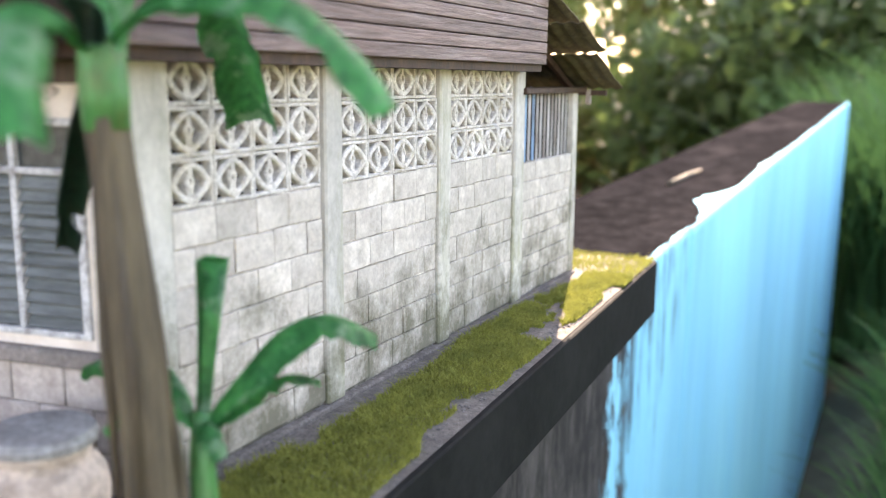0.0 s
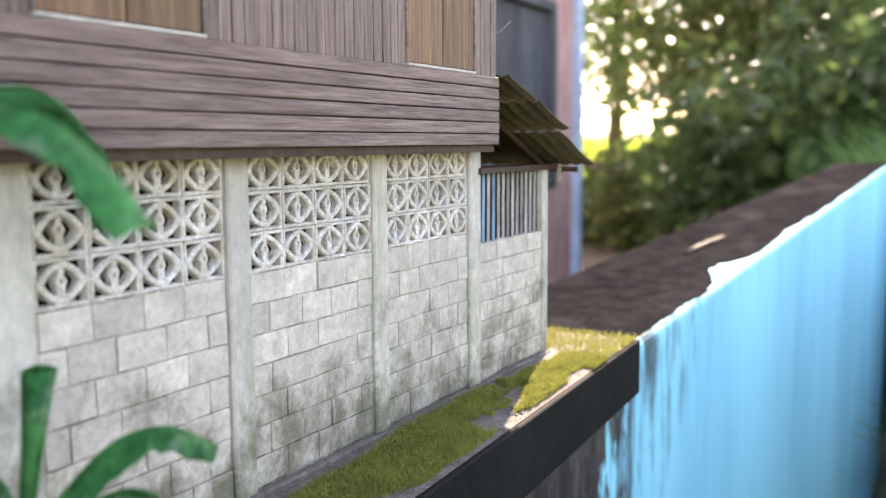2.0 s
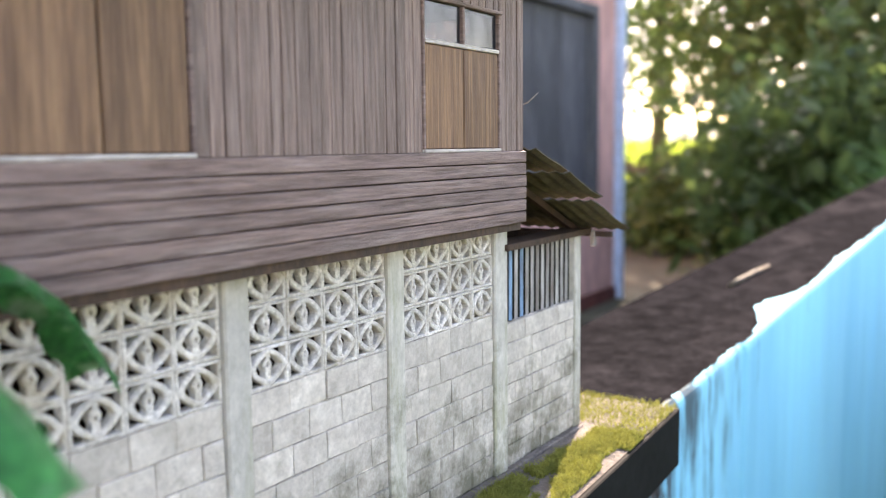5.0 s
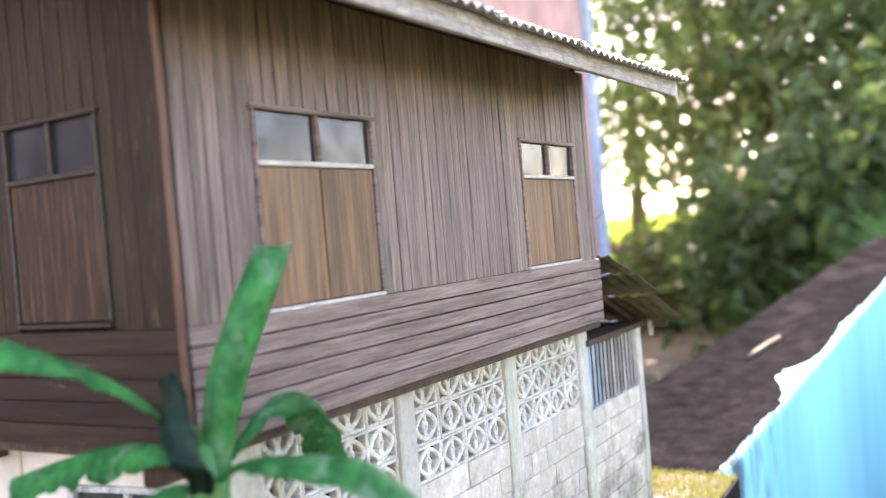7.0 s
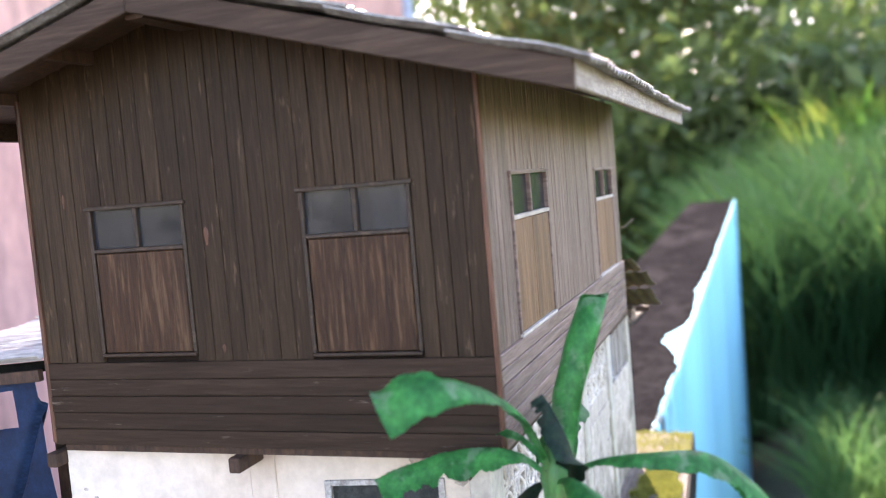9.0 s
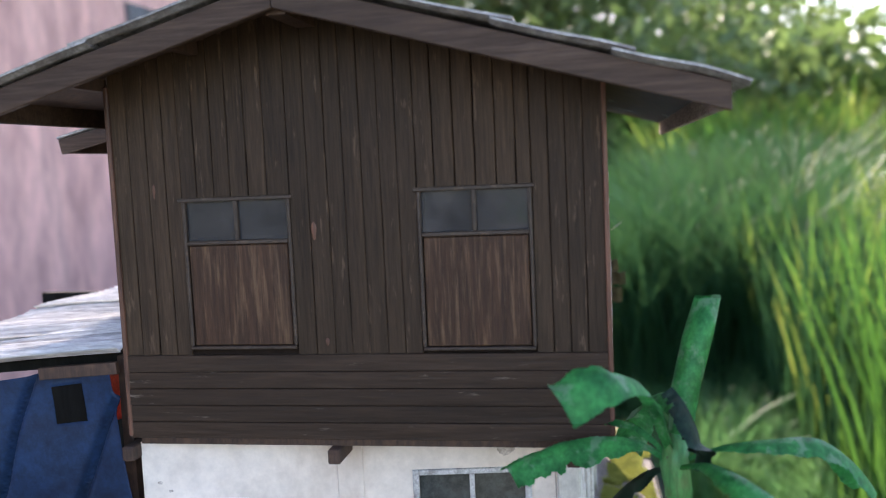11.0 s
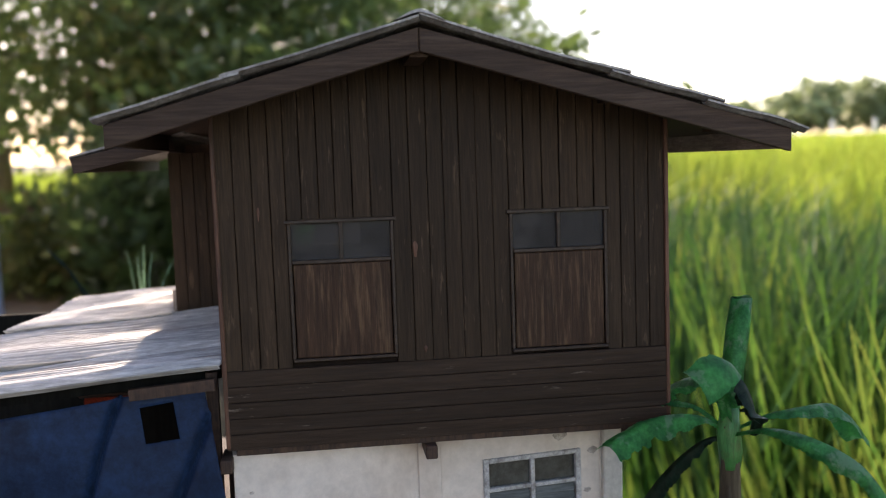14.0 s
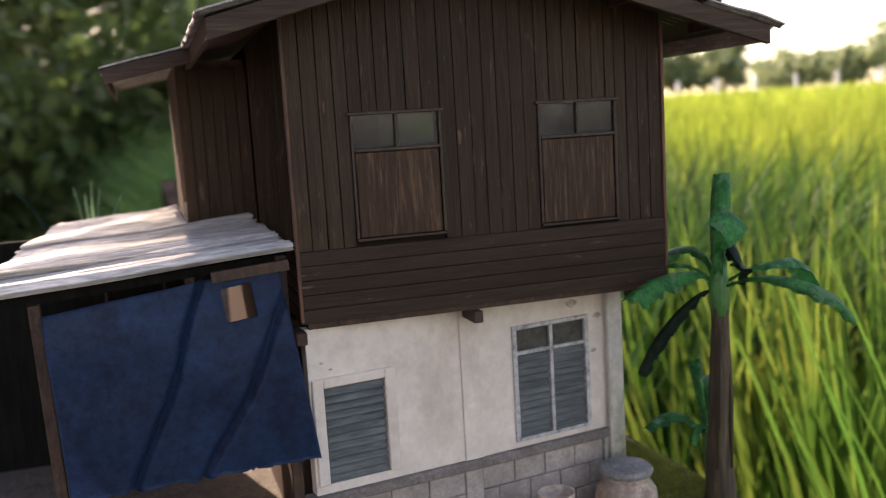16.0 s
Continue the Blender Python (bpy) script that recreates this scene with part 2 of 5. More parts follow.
# near-black colour that stands in for shade
M_SHADE_BLACK = surf("tarred_board", (0.006, 0.006, 0.0055), (0.013, 0.013, 0.011), 200, (1, 1, 0.1), 0.9, 0.3, spec=0.1)
M_WEED = surf("pale_seedling", (0.22, 0.36, 0.24), (0.34, 0.48, 0.34), 200, (1, 1, 0.2), 0.5, 0.2, thin=0.3)
M_LEAFDK = surf("dark_paper_leaf", (0.008, 0.030, 0.018), (0.016, 0.060, 0.034), 260, (1, 1, 1), 0.5, 0.35, 0.0004, (0.10, 0.10, 0.06), 160, 0.3, thin=0.15)
M_STEM = surf("dry_banana_stem", (0.050, 0.038, 0.022), (0.140, 0.110, 0.066), 170, (1, 1, 0.10), 0.7, 1.0, 0.0012, (0.035, 0.024, 0.018), 48, 0.8, (1, 1, 0.45))
M_STALK = surf("green_stalk", (0.025, 0.14, 0.035), (0.06, 0.24, 0.07), 260, (1, 1, 0.2), 0.45, 0.4, 0.0004, (0.14, 0.12, 0.05), 160, 0.35)
M_JAR = surf("clay_water_jar", (0.42, 0.325, 0.255), (0.60, 0.485, 0.39), 110, (1, 1, 1), 0.75, 1.0, 0.0014, (0.22, 0.15, 0.105), 50, 0.65)
M_LID = surf("grey_jar_lid", (0.22, 0.21, 0.20), (0.34, 0.33, 0.31), 200, (1, 1, 1), 0.8, 0.5, 0.0006, (0.13, 0.11, 0.10), 70, 0.6)
M_TARP = surf("blue_tarpaulin", (0.010, 0.034, 0.090), (0.019, 0.060, 0.148), 90, (1, 1, 1), 0.5, 0.25, 0.0006, (0.006, 0.010, 0.030), 40, 0.5)
# backing wood coloured darker to stand for shade in the plank joints
M_GROOVE = surf("shadowed_joint_wood", (0.012, 0.0075, 0.0055), (0.022, 0.014, 0.010), 500, (1, 1, 0.1), 0.8, 0.3, spec=0.1)
M_BEAM = surf("old_dark_beam", (0.035, 0.020, 0.014), (0.075, 0.042, 0.028), 500, (1, 1, 0.1), 0.7, 0.5, 0.0004, (0.16, 0.085, 0.05), 200, 0.3)
M_CLOTH = surf("red_cloth", (0.42, 0.06, 0.03), (0.55, 0.10, 0.05), 300, (1, 1, 1), 0.8, 0.3)
M_LEDGETOP = surf("mouldy_concrete_top", (0.0076, 0.0074, 0.0080), (0.019, 0.0185, 0.0198), 45, (1, 1, 1), 1.0, 0.8, 0.003, (0.050, 0.047, 0.049), 9, 0.6, (1, 0.35, 1), spec=0.0, stain_from=0.52)
M_PINK = surf("pink_house_paint", (0.66, 0.36, 0.31), (0.72, 0.42, 0.36), 3, (1, 1, 0.3), 0.85, 0.1, 0.002, (0.58, 0.34, 0.31), 1.2, 0.4)
M_MAROON = surf("maroon_plinth_paint", (0.12, 0.035, 0.030), (0.17, 0.055, 0.045), 6, (1, 1, 1), 0.8, 0.1, 0.002)
M_PIPE = surf("pale_blue_downpipe", (0.42, 0.52, 0.68), (0.50, 0.60, 0.76), 8, (1, 1, 1), 0.5, 0.05, 0.001)
M_FARSHUT = surf("dark_grey_shutter", (0.06, 0.062, 0.07), (0.11, 0.11, 0.12), 9, (1, 1, 0.2), 0.55, 0.1, 0.002, (0.17, 0.17, 0.18), 4, 0.4, (1, 1, 0.3))
M_EARTH = surf("field_earth", (0.070, 0.066, 0.040), (0.125, 0.115, 0.072), 1.3, (1, 1, 1), 0.95, 0.4, 0.05, (0.21, 0.20, 0.095), 0.12, 0.5)
# farther rice: sunlight put into a lighter, yellower blade colour
M_RICE_SUNTONE = surf("rice_blades", (0.22, 0.34, 0.040), (0.40, 0.48, 0.07), 3.0, (1, 1, 0.3), 0.55, 0.0, 0.001, (0.42, 0.42, 0.08), 1.1, 0.45, spec=0.12, thin=0.45)
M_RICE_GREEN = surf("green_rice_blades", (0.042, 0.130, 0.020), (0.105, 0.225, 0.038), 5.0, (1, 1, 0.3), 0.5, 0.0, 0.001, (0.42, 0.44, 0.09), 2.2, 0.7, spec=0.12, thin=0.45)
# tall grass near the wall: shade put into a darker green
M_TALL_SHADE = surf("tall_grass_blades", (0.018, 0.062, 0.024), (0.050, 0.125, 0.042), 3.0, (1, 1, 0.3), 0.5, 0.0, 0.001, (0.09, 0.15, 0.045), 1.4, 0.35, spec=0.12, thin=0.3)
M_LOWGRASS = surf("low_grass_blades", (0.060, 0.165, 0.060), (0.130, 0.27, 0.085), 4.0, (1, 1, 0.3), 0.5, 0.0, 0.001, (0.15, 0.22, 0.06), 1.8, 0.4, spec=0.12, thin=0.4)
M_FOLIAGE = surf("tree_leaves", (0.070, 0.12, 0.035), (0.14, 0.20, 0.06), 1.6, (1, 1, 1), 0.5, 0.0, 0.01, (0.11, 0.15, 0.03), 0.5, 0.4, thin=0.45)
# distance haze is put into this paler leaf colour
M_HAZETREE = surf("far_tree_leaves", (0.26, 0.32, 0.16), (0.38, 0.44, 0.22), 0.4, (1, 1, 1), 0.6, 0.0, 0.01, thin=0.3)
M_TRUNK = surf("tree_bark", (0.10, 0.075, 0.055), (0.17, 0.135, 0.10), 8, (1, 1, 0.2), 0.9, 0.5, 0.01)
M_POST = surf("white_fence_post", (0.7, 0.7, 0.68), (0.8, 0.8, 0.78), 4, (1, 1, 1), 0.7, 0.1, 0.002)
M_OLIVE = surf("mossy_brown_sheet", (0.055, 0.045, 0.026), (0.11, 0.092, 0.050), 260, (1, 1, 1), 0.8, 0.4, 0.0004, (0.16, 0.15, 0.09), 120, 0.4)
M_GLASS = glass("dusty_window_glass", (0.036, 0.040, 0.048), 0.62)
M_DARKGLASS = surf("dark_old_glass", (0.030, 0.036, 0.036), (0.055, 0.064, 0.064), 200, (1, 1, 1), 0.2, 0.05, 0.0002, (0.10, 0.11, 0.11), 120, 0.3, spec=0.5)


def blue_wall_paint():
    """Sky-blue limewash, run and peeled off dark damp concrete on one stretch, with mould running down from the top."""
    m = surf("peeling_blue_wall_paint", (0.20, 0.66, 0.88), (0.25, 0.73, 0.92), 9, (1, 1, 0.15), 0.8, 0.2, 0.002, (0.32, 0.75, 0.90), 5, 0.4, (1, 1, 0.15), 0.0, grit=0.05)
    nt = m.node_tree
    N, L = nt.nodes, nt.links
    bsdf = N["Principled BSDF"]
    src = bsdf.inputs["Base Color"].links[0].from_socket
    co = N.new("ShaderNodeTexCoord")
    sep = N.new("ShaderNodeSeparateXYZ"); L.new(co.outputs["Object"], sep.inputs[0])
    def cloud(scale, st, detail, rough):
        mp = N.new("ShaderNodeMapping"); mp.inputs["Scale"].default_value = st
        n = N.new("ShaderNodeTexNoise"); n.inputs["Scale"].default_value = scale; n.inputs["Detail"].default_value = detail; n.inputs["Roughness"].default_value = rough
        L.new(co.outputs["Object"], mp.inputs["Vector"]); L.new(mp.outputs["Vector"], n.inputs["Vector"])
        return n.outputs["Fac"]
    def span(sock, a, b, lo, hi, smooth=False):
        g = N.new("ShaderNodeMapRange")
        if smooth:
            g.interpolation_type = 'SMOOTHSTEP'
        for key, v in (("From Min", a), ("From Max", b), ("To Min", lo), ("To Max", hi)):
            g.inputs[key].default_value = v
        L.new(sock, g.inputs["Value"]); return g.outputs["Result"]
    def plus(a, b):
        x = N.new("ShaderNodeMath"); L.new(a, x.inputs[0]); L.new(b, x.inputs[1]); return x.outputs[0]
    def blend(fac, a, b):
        x = N.new("ShaderNodeMix"); x.data_type = 'RGBA'
        L.new(fac, x.inputs[0])
        for sock, v in ((x.inputs[6], a), (x.inputs[7], b)):
            if isinstance(v, tuple):
                sock.default_value = (*v, 1)
            else:
                L.new(v, sock)
        return x.outputs[2]
    concrete = blend(span(cloud(55, (1, 1, 0.35), 9, 0.75), 0.42, 0.68, 0, 1), (0.014, 0.012, 0.012), (0.10, 0.088, 0.080))
    mould = plus(cloud(34, (1, 1, 0.16), 9, 0.72), plus(span(sep.outputs["Z"], -0.22, 0.0, -0.08, 0.08), span(sep.outputs["Y"], 0.52, 0.90, 0.12, -0.20)))
    col = blend(span(mould, 0.50, 0.64, 0.0, 0.9), src, (0.040, 0.050, 0.055))
    bare = plus(cloud(24, (1, 1, 0.42), 12, 0.74), span(sep.outputs["Y"], 0.42, 0.74, 0.30, -0.20, True))
    col = blend(span(bare, 0.52, 0.58, 0, 1), col, concrete)
    L.new(col, bsdf.inputs["Base Color"])
    return m


M_BLUE = blue_wall_paint()

# ---- building helpers: millimetres in, metres out ----
U = 0.001


def box(bm, x0, x1, y0, y1, z0, z1, bev=0.0):
    vs = [bm.verts.new((x * U, y * U, z * U)) for x in (x0, x1) for y in (y0, y1) for z in (z0, z1)]
    fs = [bm.faces.new([vs[i] for i in f]) for f in ((0, 1, 3, 2), (4, 6, 7, 5), (0, 4, 5, 1), (2, 3, 7, 6), (0, 2, 6, 4), (1, 5, 7, 3))]
    if bev:
        es = list({e for f in fs for e in f.edges})
        bmesh.ops.bevel(bm, geom=es, offset=bev * U, segments=1, affect='EDGES')
    return vs


def boxes(*rows, bev=0.0):
    bm = bmesh.new()
    for r in rows:
        box(bm, *r, bev=bev)
    return bm


def bar(bm, a, b, w, h):
    """A squared bar from a to b, w wide and h deep."""
    a, b = Vector(a) * U, Vector(b) * U
    d = (b - a).normalized()
    side = d.cross(Vector((0, 0, 1)))
    side = side.normalized() if side.length > 1e-4 else Vector((1, 0, 0))
    up = side.cross(d)
    ring = []
    for p in (a, b):
        ring.append([bm.verts.new(p + side * sx * w * U / 2 + up * sy * h * U / 2) for sx, sy in ((-1, -1), (1, -1), (1, 1), (-1, 1))])
    for i in range(4):
        bm.faces.new((ring[0][i], ring[0][(i + 1) % 4], ring[1][(i + 1) % 4], ring[1][i]))
    bm.faces.new(ring[0][::-1]); bm.faces.new(ring[1])


def tube(bm, pts, radii, n=12, wobble=0.0):
    """A round tapering stalk along points in millimetres."""
    rings = []
    P = [Vector(p) * U for p in pts]
    for i, p in enumerate(P):
        d = (P[min(i + 1, len(P) - 1)] - P[max(i - 1, 0)]).normalized()
        s = d.orthogonal().normalized() if abs(d.z) < 0.3 else Vector((1, 0, 0))
        s = (s - d * s.dot(d)).normalized()
        t = d.cross(s)
        rings.append([bm.verts.new(p + (s * math.cos(a) + t * math.sin(a)) * radii[i] * U * (1 + wobble * noise.noise((i * 0.6, math.cos(a) * 1.7, math.sin(a) * 1.7))))
                      for a in (2 * math.pi * k / n for k in range(n))])
    for r0, r1 in zip(rings, rings[1:]):
        for k in range(n):
            bm.faces.new((r0[k], r0[(k + 1) % n], r1[(k + 1) % n], r1[k]))
    bm.faces.new(rings[0][::-1]); bm.faces.new(rings[-1])


def mesh_of(name, bm, material, smooth=False):
    bmesh.ops.recalc_face_normals(bm, faces=bm.faces[:])
    me = bpy.data.meshes.new(name)
    bm.to_mesh(me)
    bm.free()
    me.materials.append(material)
    if smooth:
        for p in me.polygons:
            p.use_smooth = True
    return me


def thing(name, x, y, z, label, category, group="", kind=""):
    ob = new(name)
    ob.location = (x * U, y * U, z * U)
    ob.empty_display_size = 0.01
    return tagged(ob, label, category, group, kind)


def hang(ob, parent):
    ob.parent = parent
    if parent.type == 'EMPTY':
        ob.matrix_parent_inverse = Matrix.Translation(-parent.location)
    return ob


def part(name, bm, material, parent, label="", smooth=False):
    ob = hang(new(name, mesh_of(name, bm, material, smooth)), parent)
    return tagged(ob, label)


def piece(name, me, parent, x, y, z, rz=0.0):
    ob = hang(new(name, me), parent)
    ob.location = (x * U, y * U, z * U)
    ob.rotation_euler[2] = rz
    return ob


def single(name, bm, material, label, category, kind="", smooth=False, group=""):
    return tagged(new(name, mesh_of(name, bm, material, smooth)), label, category, group, kind)


def pierced(bm, axis, fixed0, fixed1, a0, a1, z0, z1, holes):
    """A wall slab across x ('y' axis) or along y ('x' axis), with rectangular holes (a0, a1, z0, z1)."""
    cuts = sorted({a0, a1, *[h for q in holes for h in q[:2]]})
    for c0, c1 in zip(cuts, cuts[1:]):
        mid = (c0 + c1) / 2
        spans = [(z0, z1)]
        for q in holes:
            if q[0] < mid < q[1]:
                spans = [s for lo, hi in spans for s in ((lo, min(hi, q[2])), (max(lo, q[3]), hi)) if s[1] - s[0] > 0.01]
        level = sorted({z0, z1, *[h for q in holes for h in q[2:]]})
        for lo, hi in [(max(lo, p), min(hi, q)) for lo, hi in spans for p, q in zip(level, level[1:]) if min(hi, q) - max(lo, p) > 0.01]:
            if axis == 'y':
                box(bm, c0, c1, fixed0, fixed1, lo, hi)
            else:
                box(bm, fixed0, fixed1, c0, c1, lo, hi)
    bmesh.ops.remove_doubles(bm, verts=bm.verts[:], dist=1e-5)

# ---- the setting: ground, wall, field ----
def slope_z(y):
    return -14.0 + 0.03 * max(0.0, y - 560)


def ground_z(x, y):
    """Height of the field in metres; it climbs very gently away from the house."""
    side = min(1.0, max(0.0, (-2.0 - math.degrees(math.atan2(x, y))) / 10.0))      # lower yard on the house side
    return -0.75 + 0.020 * max(0.0, math.hypot(x, y) - 3.0) - 0.65 * side * min(1.0, max(0.0, math.hypot(x, y) - 1.0))


bm = bmesh.new()
radii = [0.0, 0.6, 1.5, 3, 6, 12, 25, 50, 100, 220, 600]
rings = []
for r in radii[1:]:
    rings.append([bm.verts.new((r * math.cos(a), r * math.sin(a), min(ground_z(r * math.cos(a), r * math.sin(a)), 2.6))) for a in (2 * math.pi * k / 64 for k in range(64))])
mid = bm.verts.new((0, 0, -0.75))
for k in range(64):
    bm.faces.new((mid, rings[0][k], rings[0][(k + 1) % 64]))
    for r0, r1 in zip(rings, rings[1:]):
        bm.faces.new((r0[k], r1[k], r1[(k + 1) % 64], r0[(k + 1) % 64]))
single("ground", bm, M_EARTH, "green and yellow rice field ground under the open sky", "ground", "structure", True)

# the thick garden wall on which the model stands
WX0, WX1, WY1 = -300.0, -155.0, 3050.0
def edge_in(y):
    return 5.0 * noise.noise((y * 0.011, 3.1, 0)) + 3.0 * noise.noise((y * 0.05, 8.1, 0)) + (7 if 800 < y < 850 else 0)
def paint_lobe(y):
    """How far the paint runs in over the wall top."""
    return 22 * math.exp(-((y - 965) / 62) ** 2) + 7 * math.exp(-((y - 1300) / 110) ** 2) + 5 * max(0, noise.noise((y * 0.012, 5, 5))) + 3.5 * noise.noise((y * 0.055, 2, 5)) + 2.5 * noise.noise((y * 0.16, 7, 5))
wall_root = thing("garden_wall", -228, 1300, -750, "thick concrete garden wall with peeling sky-blue paint", "wall", kind="structure")
ys = [-700 + 15 * i for i in range(72)] + [380 + 5 * i for i in range(240)] + [1580 + 15 * i for i in range(int((WY1 - 1580) / 15))] + [WY1]
bm = bmesh.new()
cols = []
for y in ys:
    e = edge_in(y)
    zt = slope_z(y)
    cols.append([bm.verts.new((x * U, y * U, z * U)) for x, z in ((WX0, -1500), (WX0, zt), (WX1 - 4 + e * 0.4, zt), (WX1 - 4 + e * 0.4, zt - 8), (WX1 - 6, -1500))])
for a, b in zip(cols, cols[1:]):
    for i in range(4):
        bm.faces.new((a[i], b[i], b[i + 1], a[i + 1]))
bm.faces.new(cols[0]); bm.faces.new(cols[-1][::-1])
part("wall_core", bm, M_LEDGETOP, wall_root, "dark mouldy concrete top")
bm = bmesh.new()
cols = []
for y in ys:
    e = edge_in(y)
    zt = slope_z(y) + 0.7 + 0.6 * abs(noise.noise((y * 0.07, 1.0, 4.0)))
    x_in = WX1 - 4.5 + e * 0.7 - paint_lobe(y)
    cols.append([bm.verts.new((x * U, y * U, z * U)) for x, z in ((x_in, zt), (WX1 - 3.6 + e * 0.4, zt), (WX1 + e * 0.35 - 1.0, zt - 3.2), (WX1 + e * 0.35, zt - 7), (WX1, -300), (WX1, -1500))])
for a, b in zip(cols, cols[1:]):
    for i in range(5):
        bm.faces.new((a[i], b[i], b[i + 1], a[i + 1]))
bm.faces.new(cols[-1])
part("paint_coat", bm, M_BLUE, wall_root, "sky-blue paint run down the side")
tagged(wall_root.children[0], "dark mouldy concrete top")

# ---- baseboard of the model ----
board = thing("model_baseboard", -270, 300, -14, "black-edged display board carrying the model house and turf", "display board")
def right_edge(y):
    return -101.0 - (y - 185) * 0.0480
BX0, BY0, BY1 = -470.0, 60.0, 520.0
bm = bmesh.new()
foot = [(BX0, BY0), (right_edge(BY0), BY0), (right_edge(BY1), BY1), (BX0, BY1)]
lo = [bm.verts.new((x * U, y * U, -0.0135)) for x, y in foot]
hi = [bm.verts.new((x * U, y * U, 0.0172)) for x, y in foot]
bm.faces.new(lo[::-1]); bm.faces.new(hi)
for i in range(4):
    bm.faces.new((lo[i], lo[(i + 1) % 4], hi[(i + 1) % 4], hi[i]))
bmesh.ops.bevel(bm, geom=bm.edges[:], offset=0.0006, segments=1, affect='EDGES')
part("black_frame", bm, M_BLACK, board)
bm = bmesh.new()
nx, ny = 50, 90
grid = []
for j in range(ny + 1):
    y = BY0 + 4 + (BY1 - BY0 - 6) * j / ny
    row = []
    for i in range(nx + 1):
        x = BX0 + 4 + (right_edge(y) - 2 - BX0 - 4) * i / nx
        z = 17.6 + (0 if i in (0, nx) or j in (0, ny) else 0.9 * (0.6 + noise.noise((x * 0.05, y * 0.05, 0)) + 0.5 * noise.noise((x * 0.2, y * 0.2, 1))))
        row.append(bm.verts.new((x * U, y * U, z * U)))
    grid.append(row)
for j in range(ny):
    for i in range(nx):
        bm.faces.new((grid[j][i], grid[j][i + 1], grid[j + 1][i + 1], grid[j + 1][i]))
part("soil", bm, M_SOIL, board, "dark crumbly soil", True)


def blades(count, place, height, width, lean, seed, taper=0.15, segs=3, arc=(0.0, 6.283)):
    """Many curved grass blades in one mesh; place(rng) gives x, y, z in metres."""
    rng = random.Random(seed)
    verts, faces = [], []
    for _ in range(count):
        at = place(rng)
        if at is None:
            continue
        x, y, z, k = at
        h = height * k * rng.uniform(0.6, 1.15)
        w = width * rng.uniform(0.7, 1.3)
        a, b = rng.uniform(*arc), rng.uniform(0, 6.283)
        l = lean * h * rng.uniform(0.1, 1.2)
        base = len(verts)
        for s in range(segs + 1):
            f = s / segs
            ox, oy = math.cos(a) * l * f * f, math.sin(a) * l * f * f
            ww = w * (1 - (1 - taper) * f * f) / 2
            px, py = math.cos(b) * ww, math.sin(b) * ww
            zz = z + h * (f - 0.25 * lean * f * f * f)
            verts.append((x + ox - px, y + oy - py, zz)); verts.append((x + ox + px, y + oy + py, zz))
        for s in range(segs):
            q = base + 2 * s
            faces.append((q, q + 1, q + 3, q + 2))
    me = bpy.data.meshes.new("blades")
    me.from_pydata(verts, [], faces)
    for p in me.polygons:
        p.use_smooth = True
    return me


def turf_place(rng):
    y = rng.uniform(150, 519)
    x = rng.uniform(-146 if y < 462 else -330, right_edge(y) - 1)
    d = noise.noise((x * 0.045, y * 0.022, 2.0)) + 0.35 * noise.noise((x * 0.15, y * 0.12, 5.0))
    bare = max(0.0, 1 - (x + 145.5) / (8 + 10 * max(0.0, (230 - y) / 80))) if y < 470 else 0
    if d < (-0.42 if y < 450 else -0.8) + bare * 1.0 or x > right_edge(y) - 4.5 - (11 * max(0, 0.15 + noise.noise((y * 0.035, 1.5, 0))) if y < 440 else -3.2):
        return None
    return x * U, y * U, 0.0176, 1.0 + 0.4 * d
def turf_place_front(rng):
    x, y = rng.uniform(-135, -104), rng.uniform(66, 165)
    if noise.noise((x * 0.06, y * 0.05, 2.0)) < -0.25:
        return None
    return x * U, y * U, 0.0176, 0.9
me = blades(60000, turf_place, 0.0040, 0.00042, 0.8, 3)
me.materials.append(M_TURF)
tagged(hang(new("turf", me), board), "short yellow-green static turf", "", "", "stuff")
me = blades(9000, turf_place_front, 0.0040, 0.00042, 0.8, 4)
me.materials.append(M_TURF)
tagged(hang(new("turf", me), board), "short yellow-green static turf", "", "", "stuff")
rng = random.Random(8)
bm = bmesh.new()
for _ in range(260):
    y = rng.uniform(150, 515)
    x = right_edge(y) - rng.uniform(4.5, 10)
    s = rng.uniform(0.4, 1.3)
    bmesh.ops.create_icosphere(bm, subdivisions=1, radius=s * U * 0.6, matrix=Matrix.Translation((x * U, y * U, 0.0182)) @ Matrix.Diagonal((1, 1.2, 0.6, 1)))
tagged(part("gravel", bm, M_KERB, board, "scattered grit along the edge"), "", "", "", "stuff")
part("kerb", boxes((-152, -146.5, 148, 462, 17.4, 19.6), bev=0.5), M_SOIL, board, "low dirty concrete kerb")

# ---- the model house ----
house = thing("model_house", -223, 300, 17, "miniature two-storey Thai house, dark timber over concrete blocks", "model house")
RIDGE = -228.0
def roof_z(x):
    return 266.5 - 0.285 * abs(x - RIDGE)

# lower storey, right side: blocks, vent blocks, pilasters
BAYS = [(165.0, 228.0), (238.0, 303.0), (312.5, 376.0)]
Z0, ZV, ZT = 20.5, 87.5, 124.5
bm = bmesh.new()
for a, b in ((152, 165), (228, 238), (303, 312.5), (376, 387)):
    box(bm, -155, -149.75, a, b, Z0 - 3, ZT)
for a, b in BAYS:
    box(bm, -155, -149.75, a, b, Z0 - 3, ZV)
box(bm, -155, -149.75, 387, 462, Z0 - 3, 82)
bmesh.ops.remove_doubles(bm, verts=bm.verts[:], dist=1e-7)
block_wall = part("block_wall", bm, M_MORTAR, house, "mortar of the block wall")
